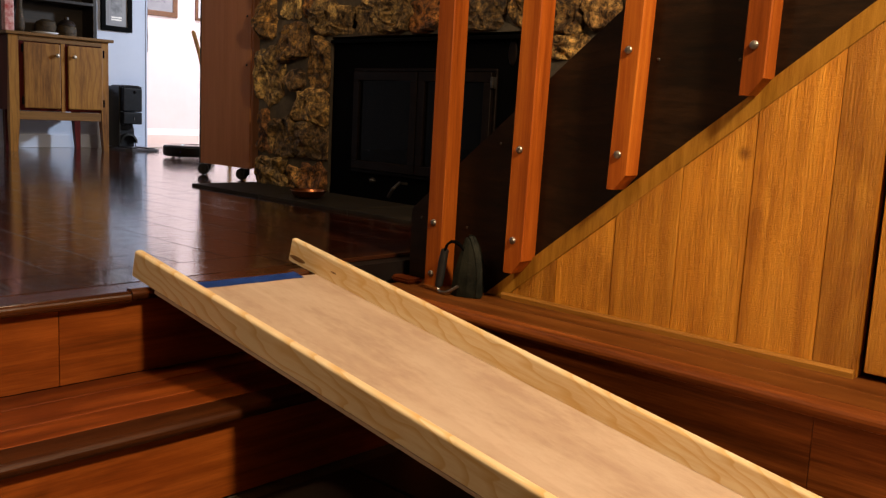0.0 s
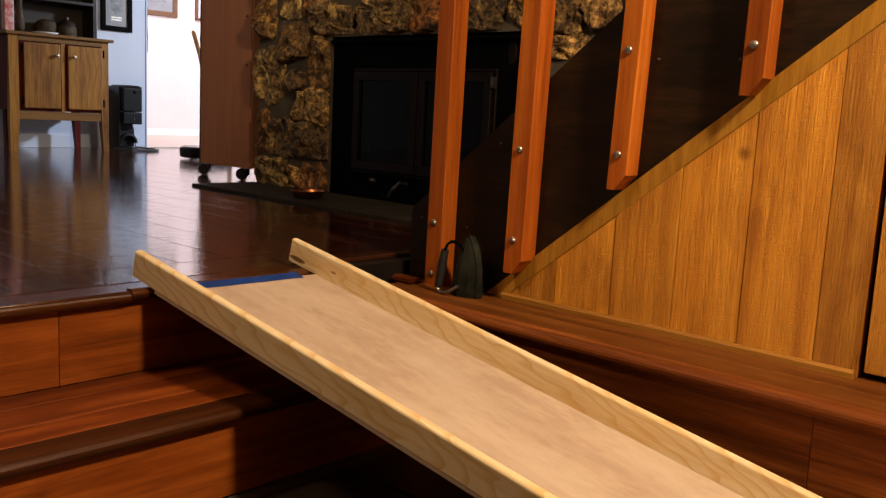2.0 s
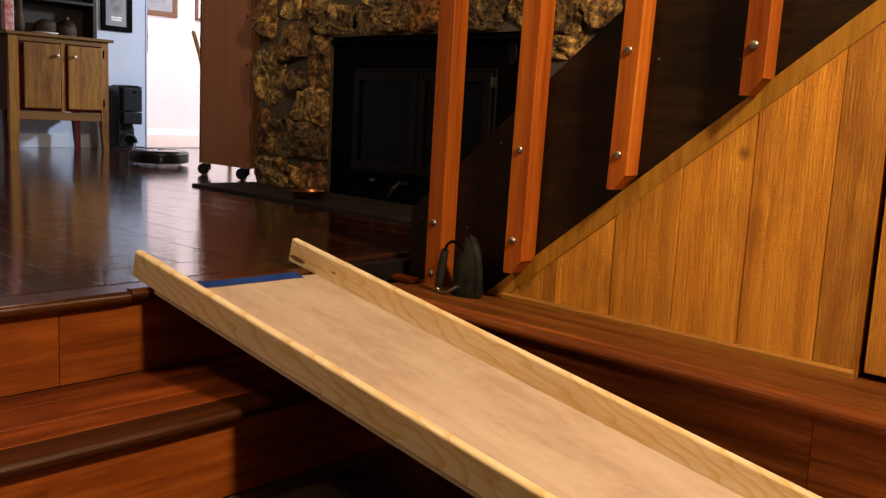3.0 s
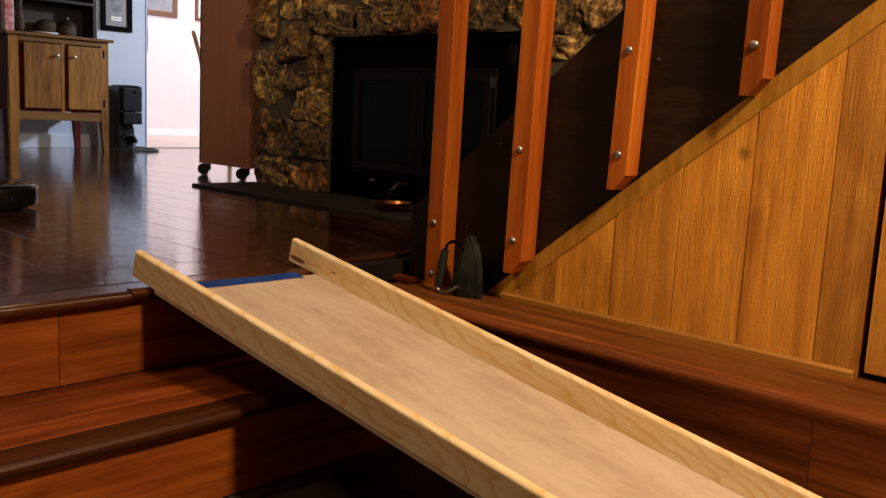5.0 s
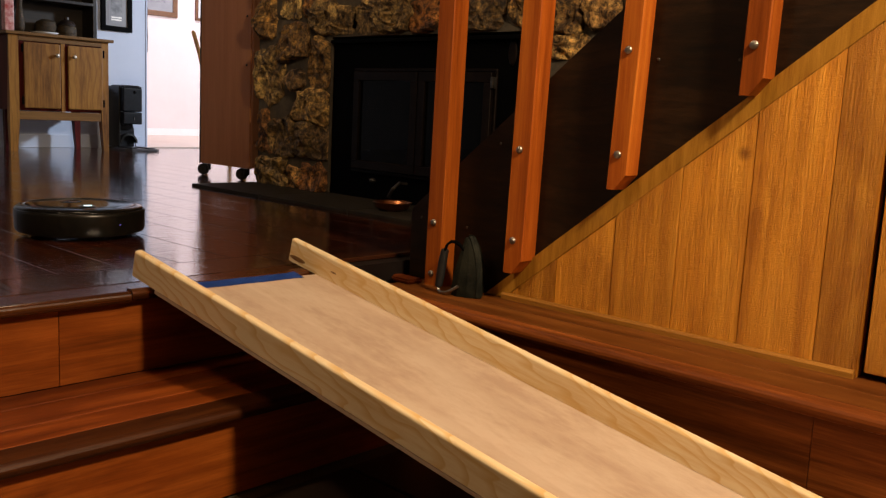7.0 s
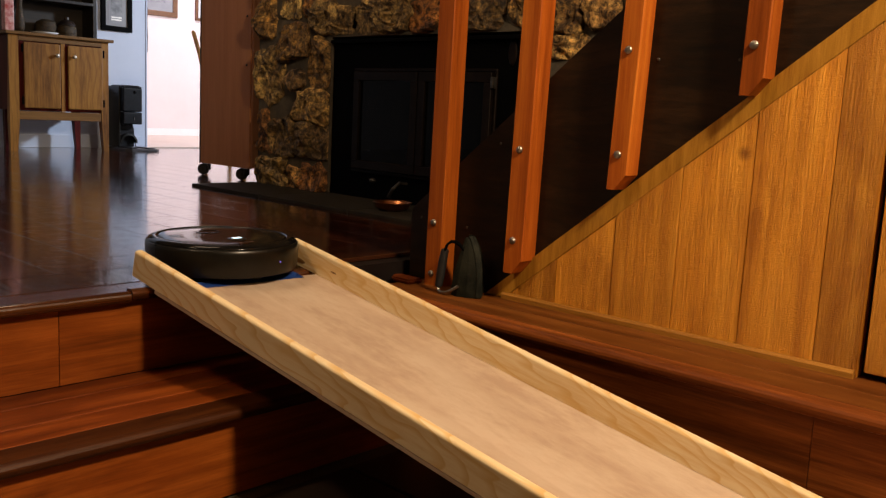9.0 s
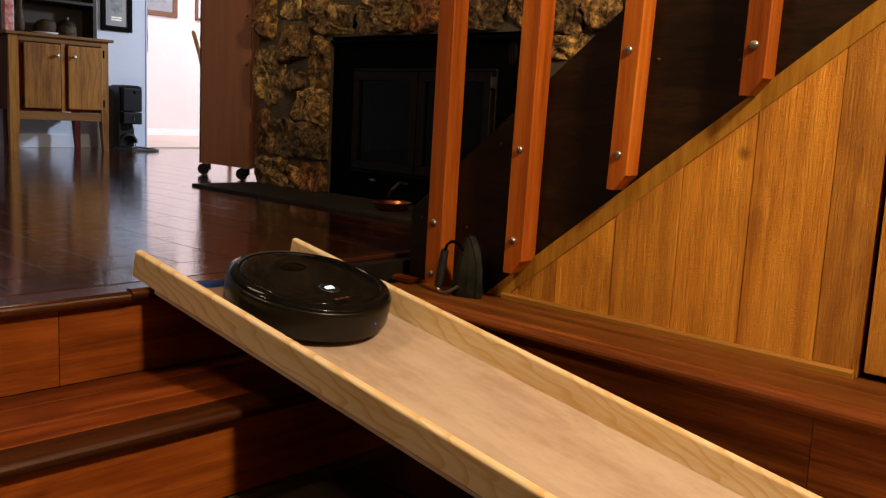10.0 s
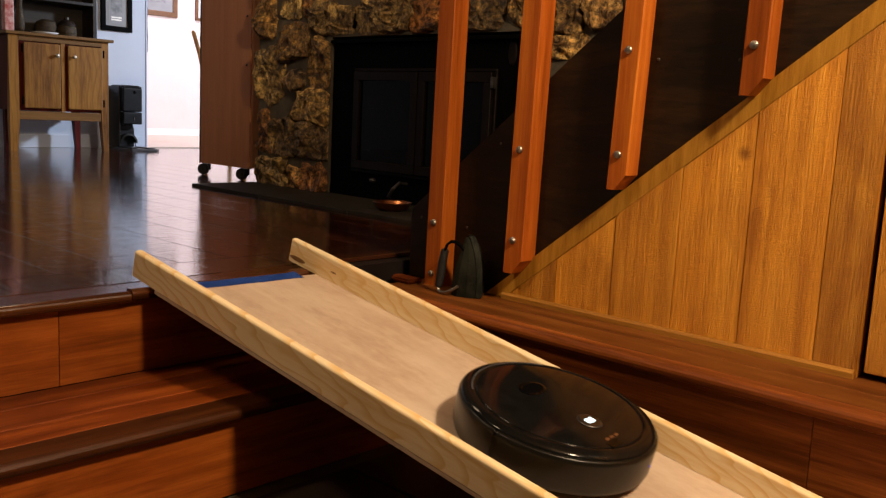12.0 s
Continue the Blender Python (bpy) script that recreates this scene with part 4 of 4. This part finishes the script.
def flat_iron():
    """An antique iron standing on its heel, used as a door stop."""
    m = Matrix.Translation((1.583, 1.398, LEDGE)) @ Matrix.Rotation(radians(-54), 4, "Z")
    f = thing("antique_flat_iron", "antique dark flat iron standing on its heel as a door stop", "iron", m)
    tall = 0.147

    def half(q):
        return 0.045 * (1 - q ** 1.55) ** 0.95 + 0.0006
    # x: out of the sole, y: across, z: up
    sides = [(-half(k / 14), tall * k / 14) for k in range(15)]
    sole = prism(sides + [(-y, z) for y, z in reversed(sides)], 0, 0.030, 0.046, 0.0025)
    bmesh.ops.remove_doubles(sole, verts=sole.verts, dist=0.0002)
    lean_back(sole)
    part("sole_plate", sole, IRON_EDGE, f, "worn grey iron sole plate", local=True)
    bm = bmesh.new()
    rings = []
    for k in range(13):
        q = k / 12 * 0.95
        deep, w, z = 0.058 * (1 - q ** 2.2) + 0.002, half(q) * 0.93, tall * q
        ring = [(0.0295, -w), (0.0295 - deep * 0.35, -w * 0.97), (0.0295 - deep * 0.75, -w * 0.80), (0.0295 - deep, -w * 0.45)]
        rings.append([bm.verts.new((x, y, z)) for x, y in ring + [(x, -y) for x, y in reversed(ring)]])
    for a, b in zip(rings, rings[1:]):
        for i in range(8):
            bm.faces.new((a[i], a[(i + 1) % 8], b[(i + 1) % 8], b[i]))
    bm.faces.new(rings[0][::-1])
    bm.faces.new(rings[-1])
    lean_back(bm)
    part("body", bm, IRON, f, "dark greenish cast-iron body", local=True)
    part("grip", tube([(-0.063, 0, 0.014), (-0.063, 0, 0.017), (-0.060, 0, 0.045), (-0.056, 0, 0.080), (-0.052, 0, 0.106), (-0.052, 0, 0.109)], [0.006, 0.0095, 0.0105, 0.0105, 0.0095, 0.006], 18), RUBBER, f, "black wooden grip", local=True)
    for y in (-0.008, 0.006):
        part("handle_rod", tube([(-0.051, y, 0.106), (-0.048, y, 0.118), (-0.039, y, 0.127), (-0.026, y, 0.127), (-0.014, y, 0.119), (0.006, y * 1.6, 0.098)], 0.0032, 10), BLACK_STEEL, f, local=True)
    part("handle_rod", tube([(-0.063, 0, 0.016), (-0.063, -0.006, 0.007), (-0.056, -0.016, 0.0045), (-0.042, -0.028, 0.007), (-0.026, -0.036, 0.016), (-0.012, -0.038, 0.026)], 0.0038, 12), STEEL, f, "bright bent steel rod", local=True)
    m = thing("wood_wedge", "small brown wooden wedge on the floor by the stair foot", "wedge", (1.575, 1.56, LEDGE))
    part("wedge", prism([(1.548, 1.555), (1.600, 1.555), (1.600, 1.634), (1.585, 1.642), (1.563, 1.636), (1.550, 1.615)], 2, LEDGE, LEDGE + 0.012, 0.004), STEP_WOOD, m)


def copper_dish():
    d = thing("copper_dish", "shallow polished copper dish on the hearth", "dish", (2.24, 2.86, 0.02))
    part("bowl", lathe([(0.0001, 0.0), (0.042, 0.0), (0.062, 0.012), (0.070, 0.030), (0.074, 0.031), (0.072, 0.028), (0.064, 0.011), (0.043, 0.004), (0.0001, 0.004)][:5] + [(0.071, 0.0325), (0.066, 0.028), (0.058, 0.012), (0.041, 0.003), (0.0001, 0.003)], 40), COPPER, d, local=True, smooth=True)
    return d


# ---------- robot vacuum: x forward, z up ----------
def robot_vacuum():
    r = thing("robot_vacuum", "round glossy black robot vacuum with a lit white button", "robot vacuum", (3.17, 5.3, 0))
    part("chassis", lathe([(0.0001, 0.010), (0.150, 0.010), (0.161, 0.016), (0.1655, 0.030), (0.1665, 0.064), (0.160, 0.070), (0.0001, 0.070)], 72), RUBBER, r, "dark underbody", local=True, smooth=False)
    part("bumper", lathe([(0.1672, 0.015), (0.1708, 0.024), (0.1716, 0.066), (0.1702, 0.073), (0.1665, 0.0765), (0.1665, 0.070)], 48, Matrix(), math.pi * 1.02, -math.pi * 0.51), BOT_SIDE, r, "satin black bumper", local=True, smooth=True)
    part("rear_shell", lathe([(0.1652, 0.015), (0.1686, 0.024), (0.1696, 0.066), (0.1690, 0.073), (0.1665, 0.0765), (0.1660, 0.070)], 48, Matrix(), math.pi * 0.96, math.pi * 0.52), BOT_SIDE, r, local=True, smooth=True)
    part("top_shell", lathe([(0.1664, 0.0705), (0.1668, 0.0768), (0.1645, 0.0795), (0.1590, 0.0822), (0.1525, 0.0842), (0.1480, 0.0848), (0.1455, 0.0842), (0.1445, 0.0826), (0.0001, 0.0822)], 96), BOT_BLACK, r, "glossy black top", local=True, smooth=True)
    part("top_disc", lathe([(0.1430, 0.0824), (0.1428, 0.0838), (0.1400, 0.0845), (0.080, 0.0851), (0.0001, 0.0853)], 96), BOT_BLACK, r, local=True, smooth=True)
    m = Matrix.Translation((0.066, -0.010, 0))
    part("button", lathe([(0.0190, 0.0850), (0.0190, 0.0868), (0.0170, 0.0874), (0.0001, 0.0874)], 40, m), BOT_DISC, r, "round clean button", local=True)
    part("button_light", box((0.061, -0.0205, 0.08745), (0.072, -0.0005, 0.0880), 0.0), LIT_WHITE, r, "lit white button symbol", local=True)
    part("button_ring", lathe([(0.0190, 0.0866), (0.0206, 0.0866), (0.0206, 0.0858), (0.0215, 0.0856)], 40, m), HANDLE_STEEL, r, "thin metal ring round the button", local=True, smooth=True)
    part("camera_window", lathe([(0.026, 0.0850), (0.026, 0.0862), (0.021, 0.0868), (0.019, 0.0858), (0.0001, 0.0856)], 40, Matrix.Translation((-0.055, 0.0, 0)) @ Matrix.Diagonal((0.8, 1.2, 1, 1))), BLACK_GLASS, r, local=True)
    part("lid_seam", lathe([(0.1495, 0.0845), (0.1500, 0.0856), (0.1480, 0.0856), (0.1475, 0.0840)], 64, Matrix(), math.pi * 0.5, math.pi * 0.75), GREY_PLASTIC, r, local=True)
    part("sensor_notch", box((0.120, -0.052, 0.0840), (0.136, -0.020, 0.0853), 0.001), BLACK_GLASS, r, "small dark sensor window", local=True)
    for k in range(3):
        part("mark", box((0.112, -0.040 + k * 0.014, 0.0846), (0.117, -0.030 + k * 0.014, 0.0852)), GOLD, r, local=True)
    part("side_light", lathe([(0.002, 0), (0.002, 0.0015), (0.0001, 0.002)], 12, Matrix.Translation((0.1680, 0.030, 0.044)) @ Matrix.Rotation(radians(90), 4, "Y")), LIT_BLUE, r, "blue indicator light", local=True)
    for y in (-0.118, 0.118):
        part("wheel", lathe([(0.012, -0.012), (0.030, -0.012), (0.034, -0.007), (0.034, 0.007), (0.030, 0.012), (0.012, 0.012), (0.012, -0.012)], 28, Matrix.Translation((0.0, y, 0.0345)) @ Matrix.Rotation(radians(90), 4, "X")), RUBBER, r, "ribbed rubber wheel", local=True)
    part("front_caster", lathe([(0.0001, -0.010), (0.013, -0.010), (0.0155, 0), (0.013, 0.010), (0.0001, 0.010)], 20, Matrix.Translation((0.125, 0, 0.0160)) @ Matrix.Rotation(radians(90), 4, "X")), RUBBER, r, local=True)
    bm = bmesh.new()
    for k in range(3):
        a = k * 2 * math.pi / 3 + 0.4
        tube([(0.095, 0.085, 0.013), (0.095 + 0.02 * math.cos(a), 0.085 + 0.02 * math.sin(a), 0.010), (0.095 + 0.034 * math.cos(a), 0.085 + 0.034 * math.sin(a), 0.008)], 0.0024, 6, bm)
    part("side_brush", bm, RUBBER, r, "three-armed side brush", local=True)
    return r


# ---------- floors made of pieces ----------
def plank_mesh(length):
    bm = box((-0.0705, 0.0008, -0.012), (0.0705, length - 0.0008, 0.0))
    top = [e for e in bm.edges if all(v.co.z > -0.001 for v in e.verts) and abs(e.verts[0].co.y - e.verts[1].co.y) > 0.1]
    bmesh.ops.bevel(bm, geom=top, offset=0.0009, segments=1, affect="EDGES")
    return finish(bm, "plank", FLOOR_WOOD)


def floor_planks():
    rnd = random.Random(11)
    floor = bpy.data.objects["floor"]
    lengths = (0.6, 0.77, 0.95, 1.25)
    meshes = {ln: plank_mesh(ln) for ln in lengths}
    rest = bmesh.new()
    for k in range(-28, 50):
        x = 1.078 + 0.1425 * (k + 0.5)
        if not -2.95 < x < 8.0:
            continue
        y = 1.852
        if k == 2:
            y, fixed = 1.852, [0.77]
        else:
            fixed = [] if rnd.random() < 0.55 else [rnd.choice(lengths)]
        while y < 8.44:
            ln = fixed.pop() if fixed else rnd.choice(lengths)
            if y + ln > 8.45:
                ln2 = 8.45 - y
                box((x - 0.0705, y, -0.012), (x + 0.0705, y + ln2, 0.0), bm=rest)
                break
            if 0.1 < x < 3.5 and y < 6.4:
                ob = new("plank", meshes[ln])
                ob.parent = floor
                ob.location = (x, y, 0)
            else:
                box((x - 0.0705, y + 0.0008, -0.012), (x + 0.0705, y + ln - 0.0008, 0.0), bm=rest)
            y += ln
    tagged(part("plank_rest", rest, FLOOR_WOOD, floor), kind="stuff")
    for x0, x1 in ((-2.99, -1.2), (-1.198, 0.05), (0.052, 1.30), (1.302, 2.6)):
        b = part("border_plank", box((x0, EDGE + 0.0845, -0.012), (x1, 1.8505, 0.0), 0.0014, 1), BORDER_WOOD, floor)


def entry_tiles():
    floor = bpy.data.objects["entry_floor"]
    bm = box((-0.1485, -0.1485, -0.008), (0.1485, 0.1485, 0.0))
    top = [e for e in bm.edges if all(v.co.z > -0.001 for v in e.verts)]
    bmesh.ops.bevel(bm, geom=top, offset=0.002, segments=1, affect="EDGES")
    me = finish(bm, "tile", SLATE)
    for i in range(14):
        for j in range(14):
            ob = new("tile", me)
            ob.parent = floor
            ob.location = (1.302 - 0.305 * i, 1.160 - 0.305 * j, LOW)


shell()
steps()
ledge()
staircase()
panelling()
closet_door()
wooden_ramp()
fireplace_insert()
oak_cabinet()
dock()
wall_pictures()
rolling_cart()
dining_chair()
flat_iron()
DISH = copper_dish()
ROBOT = robot_vacuum()
ROBOT.scale = (0.984, 0.984, 0.984)
chimney()
floor_planks()
entry_tiles()


# ---------- what moves ----------
def on_floor(x, y, turn, nod=0.0, z=0.0):
    return pose(x, y, z, 0, 0, turn) @ pose(0, 0, 0, 0, nod, 0)


def on_ramp(s, c=0.0, lift=0.0, nod=0.0):
    return ramp_frame() @ pose(s, c, lift, 0, nod, 0)


def motions():
    rows = [(0.0, on_floor(3.155, 5.297, -150)), (0.3, on_floor(3.195, 5.20, -152)), (0.5, on_floor(3.203, 5.145, -154)), (1.0, on_floor(3.212, 5.141, -156)), (1.5, on_floor(3.208, 5.150, -157)),
            (2.0, on_floor(3.188, 5.142, -157)), (2.2, on_floor(3.008, 5.076, -157)), (2.4, on_floor(2.817, 4.969, -152)), (2.6, on_floor(2.711, 4.886, -138)), (2.8, on_floor(2.669, 4.824, -128)),
            (3.0, on_floor(2.637, 4.762, -124)), (3.2, on_floor(2.594, 4.682, -124)), (3.6, on_floor(2.30, 4.28, -126)), (4.0, on_floor(1.83, 3.78, -124)), (4.4, on_floor(1.32, 3.38, -112)),
            (4.8, on_floor(1.060, 3.135, -92)), (5.0, on_floor(1.067, 3.064, -89)), (5.5, on_floor(1.076, 2.909, -89)), (6.0, on_floor(1.079, 2.735, -89)), (6.5, on_floor(1.083, 2.562, -89)),
            (7.0, on_floor(1.083, 2.380, -89)), (7.2, on_floor(1.084, 2.307, -89)), (8.0, on_floor(1.094, 2.035, -88)), (8.8, on_floor(1.100, 1.765, -87)), (9.0, on_floor(1.104, 1.710, -86.5)),
            (9.2, on_floor(1.106, 1.655, -86, 7.0, -0.003)), (9.35, on_ramp(-0.005, 0, 0.004, -2.0)), (9.5, on_ramp(0.040)), (10.0, on_ramp(0.180)), (10.5, on_ramp(0.326, 0.002)), (10.8, on_ramp(0.416, 0.004)),
            (11.0, on_ramp(0.475, 0.006)), (11.5, on_ramp(0.626, 0.010)), (12.0, on_ramp(0.777, 0.013))]
    walk(ROBOT, rows)
    near, far = pose(2.235, 2.845, 0.012), pose(2.265, 2.380, 0.012, 0, 0, 40)
    walk(DISH, [(0, near), (3.2, near), (3.6, pose(2.24, 2.77, 0.012, 0, 0, 6)), (4.4, pose(2.26, 2.455, 0.012, 0, 0, 34)), (4.8, far), (12, far)])


motions()
